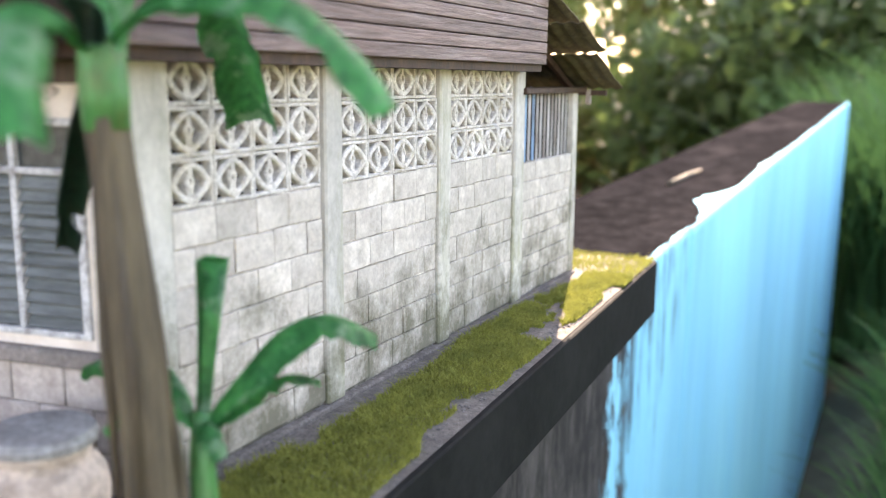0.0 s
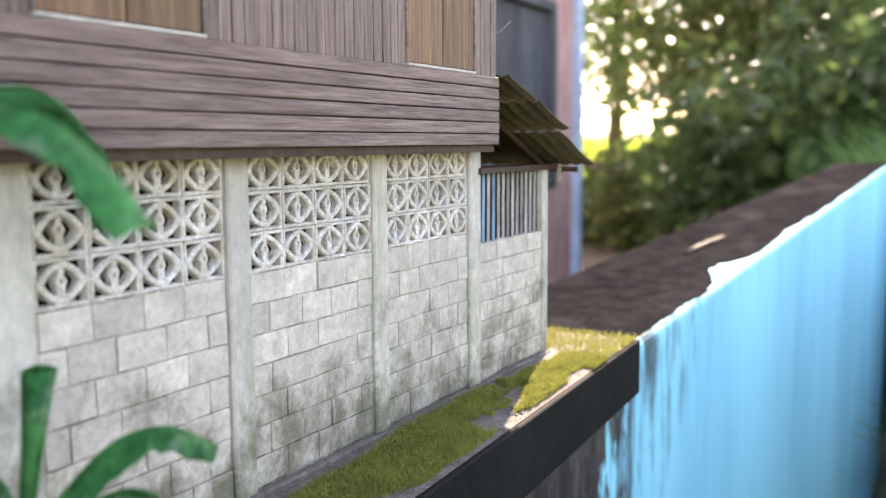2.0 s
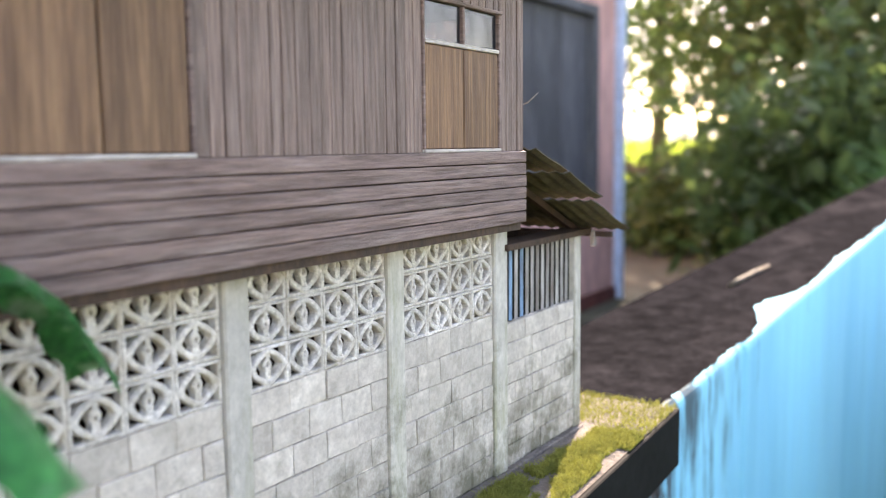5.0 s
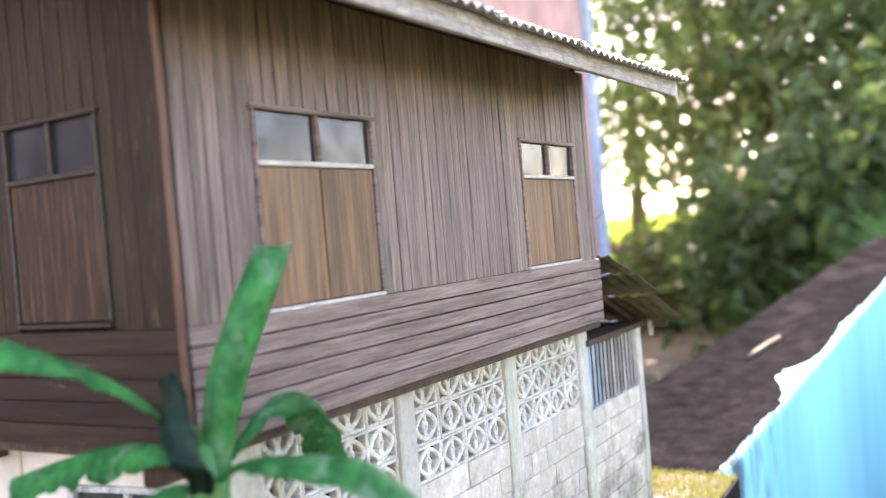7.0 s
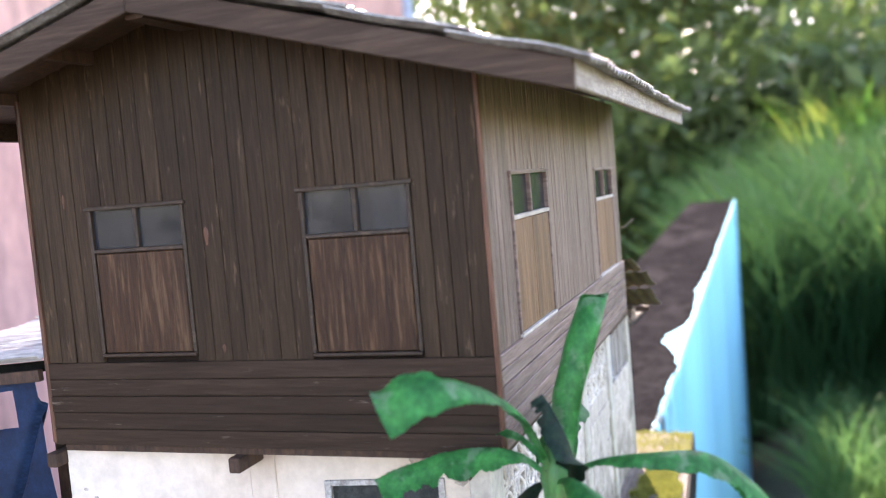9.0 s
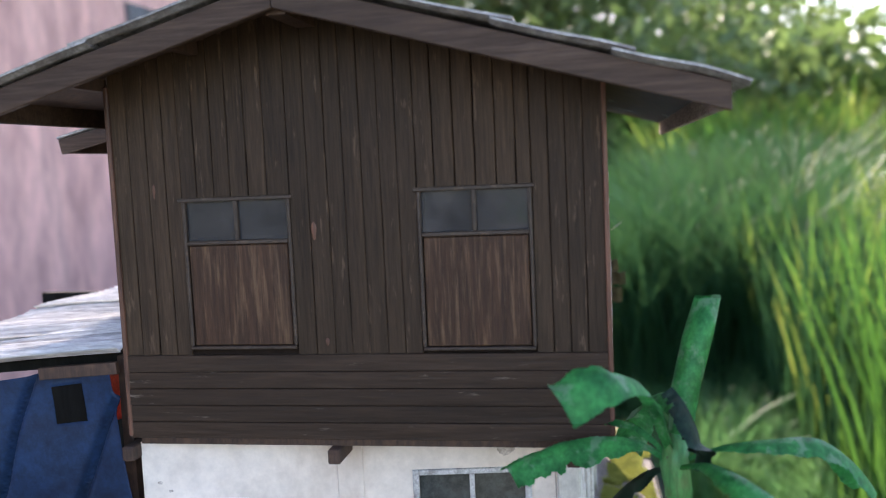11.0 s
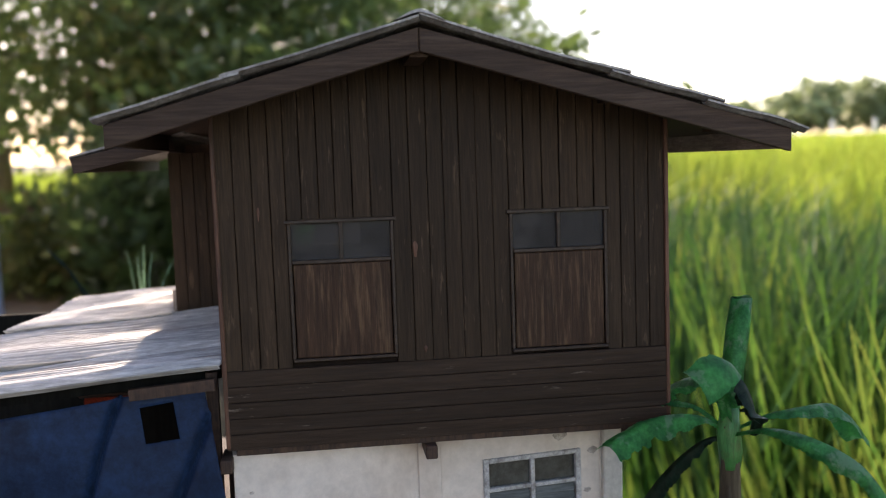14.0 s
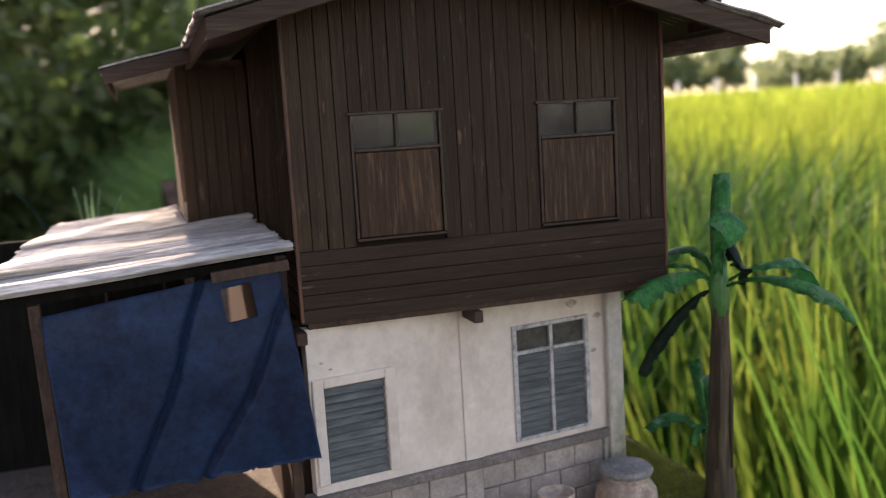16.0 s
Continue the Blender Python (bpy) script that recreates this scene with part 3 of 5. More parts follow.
bm = boxes((-155.6, -147.8, 151.5, 164.5, Z0 - 1, ZT), bev=0.6)
part("pilaster", bm, M_MOSS, house, "wide corner pilaster, greenish with moss")
for a, b in ((228.2, 237.6), (303.2, 312.2), (376.2, 386.6)):
    part("pilaster", boxes((-155.6, -147.6, a, b, Z0 - 1, ZT), bev=0.6), M_MOSS, house, "narrow concrete pilaster streaked with moss")
part("pilaster", boxes((-155.6, -148.2, 455, 462, Z0 - 1, 115), bev=0.6), M_MOSS, house, "narrow concrete pilaster streaked with moss")

CH = (ZV - Z0) / 7
def rough_block(length, height, depth, seed):
    bm = bmesh.new()
    box(bm, -depth, 0, 0.17, length - 0.17, 0.17, height - 0.17, bev=0.3)
    r = random.Random(seed)
    for v in bm.verts:
        v.co += Vector((r.uniform(-0.16, 0.16), r.uniform(-0.24, 0.24), r.uniform(-0.2, 0.2))) * U
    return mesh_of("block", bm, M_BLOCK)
block_cache = {}
def block_mesh(length, height, k):
    key = (round(length, 1), round(height, 1), k)
    if key not in block_cache:
        block_cache[key] = rough_block(length, height, 3.4, sum(map(ord, str(key))))
    return block_cache[key]
rng = random.Random(5)
def lay(a, b, z0, courses, ch, per):
    step = (b - a) / per
    for c in range(courses):
        cuts = [a + step * i for i in range(per + 1)] if c % 2 == 0 else [a] + [a + step * (i + 0.5) for i in range(per)] + [b]
        cuts = [cuts[0]] + [p + rng.choice((-1.0, -0.5, 0, 0.5, 1.0)) for p in cuts[1:-1]] + [cuts[-1]]
        for p, q in zip(cuts, cuts[1:]):
            if q - p > 2:
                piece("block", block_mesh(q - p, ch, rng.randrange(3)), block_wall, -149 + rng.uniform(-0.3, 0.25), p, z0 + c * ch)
for a, b in BAYS:
    lay(a, b, Z0, 7, CH, 4)
lay(387, 455, Z0, 7, (82 - Z0) / 7, 4)


def vent_mesh(w, h, d, seed):
    """A pierced block: a rim, a pointed eye and an upright petal with a small hole, all with worn edges."""
    bm = bmesh.new()
    r = random.Random(seed)
    def band(outer, inner, c=0.28, back=0.0):
        n = len(outer)
        def mid(p, q, k):
            l = max(0.01, math.hypot(q[0] - p[0], q[1] - p[1]))
            return (p[0] + (q[0] - p[0]) * k / l, p[1] + (q[1] - p[1]) * k / l)
        lines = [[(-d, p) for p in outer], [(-0.45 - back, p) for p in outer], [(-back, mid(p, q, c)) for p, q in zip(outer, inner)],
                 [(-back, mid(q, p, c)) for p, q in zip(outer, inner)], [(-0.45 - back, q) for q in inner], [(-d, q) for q in inner]]
        vs = [[bm.verts.new(((x + r.uniform(-0.12, 0.12)) * U, (p[0] + r.uniform(-0.10, 0.10)) * U, (p[1] + r.uniform(-0.10, 0.10)) * U)) for x, p in line] for line in lines]
        for a, b in zip(vs, vs[1:]):
            for i in range(n):
                j = (i + 1) % n
                bm.faces.new((a[i], a[j], b[j], b[i]))
    def rect(m, k=5):
        c = [(m, m), (w - m, m), (w - m, h - m), (m, h - m)]
        return [(c[i][0] + (c[(i + 1) % 4][0] - c[i][0]) * q / k, c[i][1] + (c[(i + 1) % 4][1] - c[i][1]) * q / k) for i in range(4) for q in range(k)]
    band(rect(0.06), rect(1.15))
    def eye(rx, ry, p, n=22, up=0.0):
        out = []
        for k in range(n):
            a = 2 * math.pi * k / n
            c, s = math.cos(a), math.sin(a)
            out.append((w / 2 + rx * abs(c) ** (2 / p) * (1 if c > 0 else -1), h / 2 + up + ry * abs(s) ** (2 / p) * (1 if s > 0 else -1)))
        return out
    bulge = r.uniform(1.32, 1.5)
    band(eye(w / 2 - 0.5, h / 2 - 0.7, bulge), eye(w / 2 - 3.0, h / 2 - 2.5, bulge), 0.4)
    hole = r.uniform(0.35, 0.95)
    band(eye(1.8, 2.5, 1.6, 12, 0.3), eye(0.75 * hole, 1.2 * hole, 2, 12, r.uniform(-0.2, 0.9)), 0.3, 0.5)
    band([(w / 2 - 2.4, 0.9), (w / 2 + 2.4, 0.9), (w / 2 + 1.2, 3.6), (w / 2 - 1.2, 3.6)], [(w / 2 - 0.4, 1.6), (w / 2 + 0.4, 1.6), (w / 2 + 0.2, 3.0), (w / 2 - 0.2, 3.0)], 0.2, 0.4)
    box(bm, -d, -0.5, w / 2 - 0.8, w / 2 + 0.8, h - 3.9, h - 0.9)
    box(bm, -d, -0.6, w / 2 - 1.1, w / 2 + 1.1, 1.5, h / 2 - 1.2)
    return mesh_of("vent_block", bm, M_VENT)
vh = (ZT - ZV) / 3
vent_wall = part("vent_band", boxes(*[(-155, -152.5, a, b, ZV - 0.6, ZV + 0.5) for a, b in BAYS]), M_MORTAR, house, "band of pierced vent blocks")
for a, b in BAYS:
    kinds = [vent_mesh((b - a) / 4, vh, 2.9, a + q) for q in range(4)]
    for r in range(3):
        for c in range(4):
            piece("vent_block", kinds[rng.randrange(4)], vent_wall, -149.2 + rng.uniform(-0.25, 0.25), a + (b - a) / 4 * c, ZV + vh * r)

side_names = {o.name for o in house.children}
# lower storey, front, built square and then turned with the wall: plaster, window, louvred door, sill, painted blocks
FY = 142.5
LWIN = (-203.8, -163.4, 57.0, 109.5)
LDOOR = (-293.5, -262.8, 58.0, 99.5)
bm = bmesh.new()
pierced(bm, 'y', FY, FY + 6, -296.9, -155.2, 54, 122.5, [LWIN, LDOOR])
part("plaster_wall", bm, M_PLASTER, house, "cream plaster wall, stained and cracked")
part("plaster_wall", boxes((-155, -147.9, FY, 146.5, 50, ZT), bev=0.4), M_PLASTER, house)
part("plaster_strip", boxes((-229.5, -220.5, FY - 0.9, FY + 0.5, 54, 121), bev=0.3), M_PLASTER, house, "raised plaster strip")
part("sill_band", boxes((-301, -147, FY - 3.0, FY + 5, 50.0, 54.2), bev=0.6), M_LEDGE, house, "dark stained concrete ledge")
bm = boxes((-300, -156, FY + 1.2, FY + 6, 16, 50.2))
front_base = part("front_plinth", bm, M_PAINTBLK, house, "painted block plinth")
part("pilaster", boxes((-157, -148.6, FY - 1.6, 147.4, 16, 50.2), bev=0.5), M_MOSS, house, "mossy corner pilaster")
part("pilaster", boxes((-230, -221.5, FY - 0.8, FY + 1.6, 16, 50.2), bev=0.4), M_PAINTBLK, house)
fb_cache = {}
def front_block(length, height):
    key = round(length, 1)
    if key not in fb_cache:
        bm = bmesh.new()
        box(bm, 0.2, length - 0.2, 0, 2.2, 0.2, height - 0.2, bev=0.3)
        fb_cache[key] = mesh_of("block", bm, M_PAINTBLK)
    return fb_cache[key]
for a, b in ((-300.0, -230.0), (-221.5, -157.0)):
    step = (b - a) / 4
    for c in range(3):
        cuts = [a + step * i for i in range(5)] if c % 2 == 0 else [a] + [a + step * (i + 0.5) for i in range(4)] + [b]
        for p, q in zip(cuts, cuts[1:]):
            piece("block", front_block(q - p, 10.8), front_base, p, FY + 0.0 + rng.uniform(-0.15, 0.15), 17.4 + 10.8 * c)


def louvres(x0, x1, y, z0, z1, parent, pitch=3.0):
    n = int((z1 - z0) / pitch)
    for k in range(n):
        z = z0 + (k + 0.5) * (z1 - z0) / n
        bm = bmesh.new()
        vs = [bm.verts.new((x * U, yy * U, zz * U)) for x in (x0, x1) for yy, zz in ((y + 1.2, z + 1.7), (y - 0.9, z - 1.4), (y - 0.5, z - 1.7), (y + 1.6, z + 1.4))]
        bm.faces.new(vs[:4]); bm.faces.new(vs[4:][::-1])
        for i in range(4):
            bm.faces.new((vs[i], vs[(i + 1) % 4], vs[4 + (i + 1) % 4], vs[4 + i]))
        part("slat", bm, M_LOUVER, parent)


x0, x1, z0, z1 = LWIN
zm, xm = 97.0, (x0 + x1) / 2
win = part("lower_window", boxes((x0, x0 + 2.2, FY - 1.2, FY + 2, z0, z1), (x1 - 2.2, x1, FY - 1.2, FY + 2, z0, z1), (x0 + 2.2, x1 - 2.2, FY - 1.2, FY + 2, z1 - 1.8, z1),
           (x0 + 2.2, x1 - 2.2, FY - 1.2, FY + 2, z0, z0 + 1.6), (xm - 0.9, xm + 0.9, FY - 0.8, FY + 2, z0 + 1.6, z1 - 1.8),
           (x0 + 2.2, xm - 0.9, FY - 0.8, FY + 2, zm - 0.8, zm + 0.8), (xm + 0.9, x1 - 2.2, FY - 0.8, FY + 2, zm - 0.8, zm + 0.8), bev=0.25), M_WHITEFRAME, house, "chipped white window frame")
for a, b in ((x0 + 2.2, xm - 0.9), (xm + 0.9, x1 - 2.2)):
    part("pane", boxes((a, b, FY + 0.9, FY + 1.3, zm + 0.8, z1 - 1.8)), M_DARKGLASS, win, "dark old glass")
    part("shutter", boxes((a, b, FY + 1.5, FY + 2.1, z0 + 1.6, zm - 0.8)), M_LOUVER, win, "grey louvred shutter")
    louvres(a + 0.2, b - 0.2, FY + 0.5, z0 + 2.0, zm - 1.2, win, 3.0)
x0, x1, z0, z1 = LDOOR
door = part("louvred_hatch", boxes((x0 - 2.5, x0 + 2.2, FY - 1.6, FY + 2, z0, z1 + 2.4), (x1 - 2.2, x1 + 2.5, FY - 1.6, FY + 2, z0, z1 + 2.4), (x0 + 2.2, x1 - 2.2, FY - 1.6, FY + 2, z1 - 1.6, z1 + 2.4), bev=0.4), M_PLASTER, house, "grey-white rendered frame")
part("shutter", boxes((x0 + 2.2, x1 - 2.2, FY + 1.5, FY + 2.1, z0, z1 - 1.6)), M_LOUVER, door, "grey louvred shutter")
louvres(x0 + 2.4, x1 - 2.4, FY + 0.4, z0 + 0.4, z1 - 2.0, door, 3.2)
for x, z, r0 in ((-172.0, 115.5, 3.2), (-158.0, 108.0, 2.2), (-160.5, 92.0, 1.6), (-291.0, 108.0, 0.9), (-287.5, 105.0, 0.8)):
    bm = bmesh.new()
    rim = [bm.verts.new(((x + r0 * math.cos(a) * (1 + 0.4 * noise.noise((math.cos(a) * 2 + x, math.sin(a) * 2, z)))) * U, (FY - 0.12) * U, (z + r0 * 0.6 * math.sin(a) * (1 + 0.5 * noise.noise((math.cos(a) * 3, math.sin(a) * 3, x)))) * U)) for a in (2 * math.pi * k / 18 for k in range(18))]
    low = [bm.verts.new((v.co.x, (FY + 0.3) * U, v.co.z)) for v in rim]
    bm.faces.new(rim)
    for i in range(18):
        bm.faces.new((rim[i], rim[(i + 1) % 18], low[(i + 1) % 18], low[i]))
    part("dirt_patch", bm, M_DIRTPATCH, house, "crusted grey-brown dirt on the plaster")
# the lower front stands a little out of square with the timber storey
SKEW = Matrix.Translation((-0.264, 0.139, 0)) @ Matrix.Rotation(math.atan(0.15), 4, 'Z') @ Matrix.Translation((0.264, -FY * U, 0))
front_parts = [o for o in house.children if o.name not in side_names]
for ob in front_parts:
    ob.matrix_parent_inverse = ob.matrix_parent_inverse @ SKEW
# hidden back and left walls, coloured dark to shade the vents, and the floors
part("rear_wall", boxes((-300, -155, 456, 462, 16, 114), (-300, -294, 148.5, 456, 16, 124)), M_BEAM, house)
part("floor_slab", boxes((-294, -156, 149, 455, 15, 17.5)), M_KERB, house)
part("timber_floor", boxes((-295.5, -139.5, 133.5, 378.5, 124.6, 127)), M_BEAM, house)

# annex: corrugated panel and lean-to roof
# the black backing paints the shade between the ribs
panel = part("corrugated_panel", boxes((-153.2, -151.4, 387, 456, 81, 113)), M_SHADE_BLACK, house, "zinc panel of pale ribs over gaps coloured shade-dark")
for k in range(13):
    y = 389.0 + 5.1 * k
    bm = bmesh.new()
    n0 = None
    for q in range(7):
        a = math.pi * q / 6
        row = [bm.verts.new(((-151.6 + 0.9 * math.sin(a)) * U, (y + 1.35 - 1.35 * math.cos(a) + lean) * U, z * U)) for z, lean in ((81.6, 0.0), (112.6, 0.3))]
        if n0:
            bm.faces.new((n0[0], row[0], row[1], n0[1]))
        n0 = row
    part("rib", bm, M_BLUETIN if k in (1, 3) else M_RUSTY, panel, "rib with faded blue paint" if k in (1, 3) else "", True)


def sheet(p00, p10, p11, p01, waves, amp, thick, n_along=10, sag=0.0, seed=0, ragged=0.0, roll=0.0):
    """A corrugated sheet between four corners; the waves run along p00-p10."""
    p00, p10, p11, p01 = (Vector(p) for p in (p00, p10, p11, p01))
    nrm = (p10 - p00).cross(p01 - p00).normalized()
    if nrm.z < 0:
        nrm = -nrm
    m = waves * 8
    bm = bmesh.new()
    top, low = [], []
    for i in range(n_along + 1):
        u = i / n_along
        r0, r1 = [], []
        for j in range(m + 1):
            v = j / m
            uu = u
            if ragged and i in (0, n_along):
                uu += ragged * noise.noise((j * 0.35, seed, i * 2.0))
            p = p00.lerp(p10, uu).lerp(p01.lerp(p11, uu), v)
            p = p + nrm * (amp * math.cos(2 * math.pi * waves * v) + sag * noise.noise((u * 2.3 + seed, v * 3.0, seed * 1.7)) + roll * math.sin(2 * math.pi * (v * 1.15 + 0.12 * math.sin(3 * u + seed))))
            r0.append(bm.verts.new(p * U)); r1.append(bm.verts.new((p - nrm * thick) * U))
        top.append(r0); low.append(r1)
    for i in range(n_along):
        for j in range(m):
            bm.faces.new((top[i][j], top[i + 1][j], top[i + 1][j + 1], top[i][j + 1]))
            bm.faces.new((low[i][j], low[i][j + 1], low[i + 1][j + 1], low[i + 1][j]))
    for i in range(n_along):
        bm.faces.new((top[i][0], low[i][0], low[i + 1][0], top[i + 1][0]))
        bm.faces.new((top[i][m], top[i + 1][m], low[i + 1][m], low[i][m]))
    for j in range(m):
        bm.faces.new((top[0][j], top[0][j + 1], low[0][j + 1], low[0][j]))
        bm.faces.new((top[n_along][j], low[n_along][j], low[n_along][j + 1], top[n_along][j + 1]))
    return bm

def lean_z(y):
    return 150.0 - 0.385 * (y - 384)
awn = part("lean_to_roof", boxes((-160, -146, 384, 470, 112.6, 115.4), bev=0.3), M_BEAM, house, "lean-to roof of three stepped rows of thin sheets")
for a, b, k, xr in ((381.5, 409, 2, -132.0), (403, 436, 1, -127.5), (430, 475, 0, -129.5)):
    for q, (x0, x1) in enumerate(((xr, -186.0), (-182.0, -243.0), (-239.0, -299.0))):
        lift = 2.2 * k + 0.7 * (q % 2)
        part("roof_sheet", sheet((x0, a, lean_z(a) + lift - 1), (x0 + 0.8, b, lean_z(b) + lift), (x1, b, lean_z(b) + lift), (x1, a, lean_z(a) + lift - 1), 9, 0.45, 0.5, 8, 1.0, k + 3 * q, 0.02), M_OLIVE, awn)
for x in (-153.5, -225.0, -292.0):
    bm = bmesh.new()
    bar(bm, (x, 381, lean_z(381) - 3.2), (x - 1.0, 474, lean_z(474) - 3.2), 2.6, 3.0)
    part("rafter", bm, M_BEAM, awn, "thin round-edged rafter pole")
bm = bmesh.new()
bar(bm, (-136, 470.5, 112.6), (-300, 470.5, 112.6), 2.4, 2.6)
part("eave_purlin", bm, M_BEAM, awn)
part("bracket", boxes((-146.6, -144.2, 468.5, 471.2, 106.5, 114.5), bev=0.3), M_PALE, awn, "short pale bracket under the eave")

# upper storey
UY0, UY1, UX0, UX1 = 131.0, 380.0, -297.0, -137.0
SK = 153.5
FWIN = [(-273.5, -236.5, 156.5, 205.5), (-195.0, -159.0, 155.5, 206.0)]
SWIN = [(159.0, 210.5, 154.5, 206.0), (308.5, 360.5, 154.5, 204.5)]
bm = bmesh.new()
pierced(bm, 'y', UY0 + 1.6, UY0 + 3.4, UX0 + 2, UX1 - 2, 126, 229, [(a + 2, b - 2, zz0 + 36, zz1 - 2) for a, b, zz0, zz1 in FWIN])
apex = [(UX0 + 2, 229), (UX1 - 2, 229), (UX1 - 2, roof_z(UX1) - 4), (RIDGE, roof_z(RIDGE) - 4), (UX0 + 2, roof_z(UX0) - 4)]
f0 = [bm.verts.new((x * U, (UY0 + 1.6) * U, z * U)) for x, z in apex]
f1 = [bm.verts.new((x * U, (UY0 + 3.4) * U, z * U)) for x, z in apex]
bm.faces.new(f0); bm.faces.new(f1[::-1])
for i in range(5):
    bm.faces.new((f0[i], f0[(i + 1) % 5], f1[(i + 1) % 5], f1[i]))
front = part("timber_front", bm, M_GROOVE, house, "dark stained gable wall of upright planks")
bm = bmesh.new()
pierced(bm, 'x', UX1 - 3.4, UX1 - 1.6, UY0 + 3.5, UY1, 126, 236, [(a + 2, b - 2, zz0 + 36, zz1 - 2) for a, b, zz0, zz1 in SWIN])
side = part("timber_side", bm, M_GROOVE, house, "worn side wall of upright planks, coloured lighter for its light")
bm = bmesh.new()
pierced(bm, 'x', UX0 + 1.6, UX0 + 3.4, UY0 + 3.5, UY1, 126, 244, [(300.0, 352.0, 186.0, 204.0)])
left = part("timber_side", bm, M_GROOVE, house, "dark side wall of upright planks")
bm = bmesh.new()
pierced(bm, 'y', UY1 - 2, UY1, UX0 + 3.5, UX1 - 3.5, 126, 240, [(-280.0, -240.0, 176.0, 206.0), (-200.0, -160.0, 176.0, 206.0)])
part("timber_rear", bm, M_PLANK, house)

rng = random.Random(11)
plank_cache = {}
def plank(axis, width, height, depth, k, mat):
    key = (axis, round(width, 2), round(height), k, mat.name)
    if key not in plank_cache:
        bm = bmesh.new()
        r = random.Random(sum(map(ord, str(key))))
        g = (0.02 if axis == 'x' else 0.07) + 0.22 * r.random() ** 2
        n = 5
        rows = []
        for i in range(n + 1):
            lo, hi = g + r.uniform(-0.05, 0.14), width - g - r.uniform(-0.05, 0.14)
            sec = ((lo, depth), (lo, 0.2), (lo + 0.2, r.uniform(-0.05, 0.05)), (hi - 0.2, r.uniform(-0.05, 0.05)), (hi, 0.2), (hi, depth))
            rows.append([bm.verts.new(((p, q, height * i / n) if axis == 'x' else (-q, p, height * i / n))) for p, q in sec])
        for p, q in zip(rows, rows[1:]):
            for i in range(5):
                bm.faces.new((p[i], p[i + 1], q[i + 1], q[i]))
        bm.faces.new(rows[0]); bm.faces.new(rows[-1][::-1])
        for v in bm.verts:
            v.co *= U
        plank_cache[key] = mesh_of("plank", bm, mat)
    return plank_cache[key]


def clad_front():
    x = UX0
    while x < UX1 - 1:
        stop = min([e for q in FWIN for e in q[:2] if e > x + 0.1] + [UX1])
        w = rng.uniform(5.2, 6.6)
        if stop - (x + w) < 3:
            w = stop - x
        mid = x + w / 2
        z0 = SK
        for a, b, zz0, zz1 in FWIN:
            if a < mid < b:
                z0 = zz1
        top = max(roof_z(x), roof_z(x + w)) - 1.0
        piece("plank", plank('x', w, top - z0, 1.7, rng.randrange(5), M_PLANK), front, x, UY0 + rng.uniform(-0.05, 0.15), z0)
        x += w


def clad_side(parent, xs, mat, wins, y0, y1, top, flip):
    y = y0
    while y < y1 - 1:
        stop = min([e for q in wins for e in q[:2] if e > y + 0.1] + [y1])
        w = rng.uniform(4.4, 6.0)
        if stop - (y + w) < 2.5:
            w = stop - y
        z0 = SK
        for a, b, zz0, zz1 in wins:
            if a < y + w / 2 < b:
                z0 = zz1
        piece("plank", plank('y', w, top - z0, 1.7, rng.randrange(4), mat), parent, xs + rng.uniform(-0.12, 0.12), y, z0)
        y += w


def boards(parent, axis, a0, a1, fixed, z0, z1, n, mat, depth=2.2):
    h = (z1 - z0) / n
    for k in range(n):
        bm = bmesh.new()
        o = rng.uniform(-0.12, 0.12)
        if axis == 'x':
            box(bm, a0, a1, fixed + o, fixed + o + depth, z0 + k * h + 0.09, z0 + (k + 1) * h - 0.09, bev=0.16)
        else:
            box(bm, fixed + o - depth, fixed + o, a0, a1, z0 + k * h + 0.2, z0 + (k + 1) * h - 0.2, bev=0.24)
        part("board", bm, mat, parent)


clad_front()
clad_side(side, UX1, M_PLANK_LIT, SWIN, UY0 + 2.0, UY1, roof_z(UX1) - 3.5, False)
clad_side(left, UX0 + 1.7, M_PLANK, [], UY0 + 2.0, 250, roof_z(UX0) - 3.5, True)
boards(front, 'x', UX0 - 0.6, UX1 + 0.3, UY0 - 0.8, 125.2, SK, 5, M_SKIRT)
boards(side, 'y', UY0 + 1.6, UY1 + 1, UX1 + 0.9, 125.2, SK, 6, M_SKIRT_LIT)
boards(left, 'y', UY0 + 1.6, 250, UX0 + 1.4, 125.2, SK, 5, M_SKIRT)
part("corner_strip", boxes((UX1 - 0.4, UX1 + 1.1, UY0 - 1.1, UY0 + 0.5, 126, roof_z(UX1) - 4), bev=0.3), M_EDGE, house, "red-brown corner strip")
part("corner_strip", boxes((UX0 - 1.1, UX0 + 0.4, UY0 - 1.1, UY0 + 0.5, 126, roof_z(UX0) - 4), bev=0.3), M_EDGE, house, "red-brown corner strip")
part("bottom_beam", boxes((UX0 + 2, UX1 - 1.5, UY0 + 1.5, UY0 + 5, 122.6, 125.4)), M_BEAM, house)
part("bottom_beam", boxes((UX1 - 12, UX1 - 1.2, UY0 + 5.5, UY1, 122.4, 125.2)), M_BEAM, house, "dark plate under the boards")
for x in (-300.5, -228.0, -151.0):
    part("joist_end", boxes((x, x + 4.2, UY0 - 2.5, FY + 1, 117.5, 122.4), bev=0.4), M_BEAM, house, "sawn joist end")


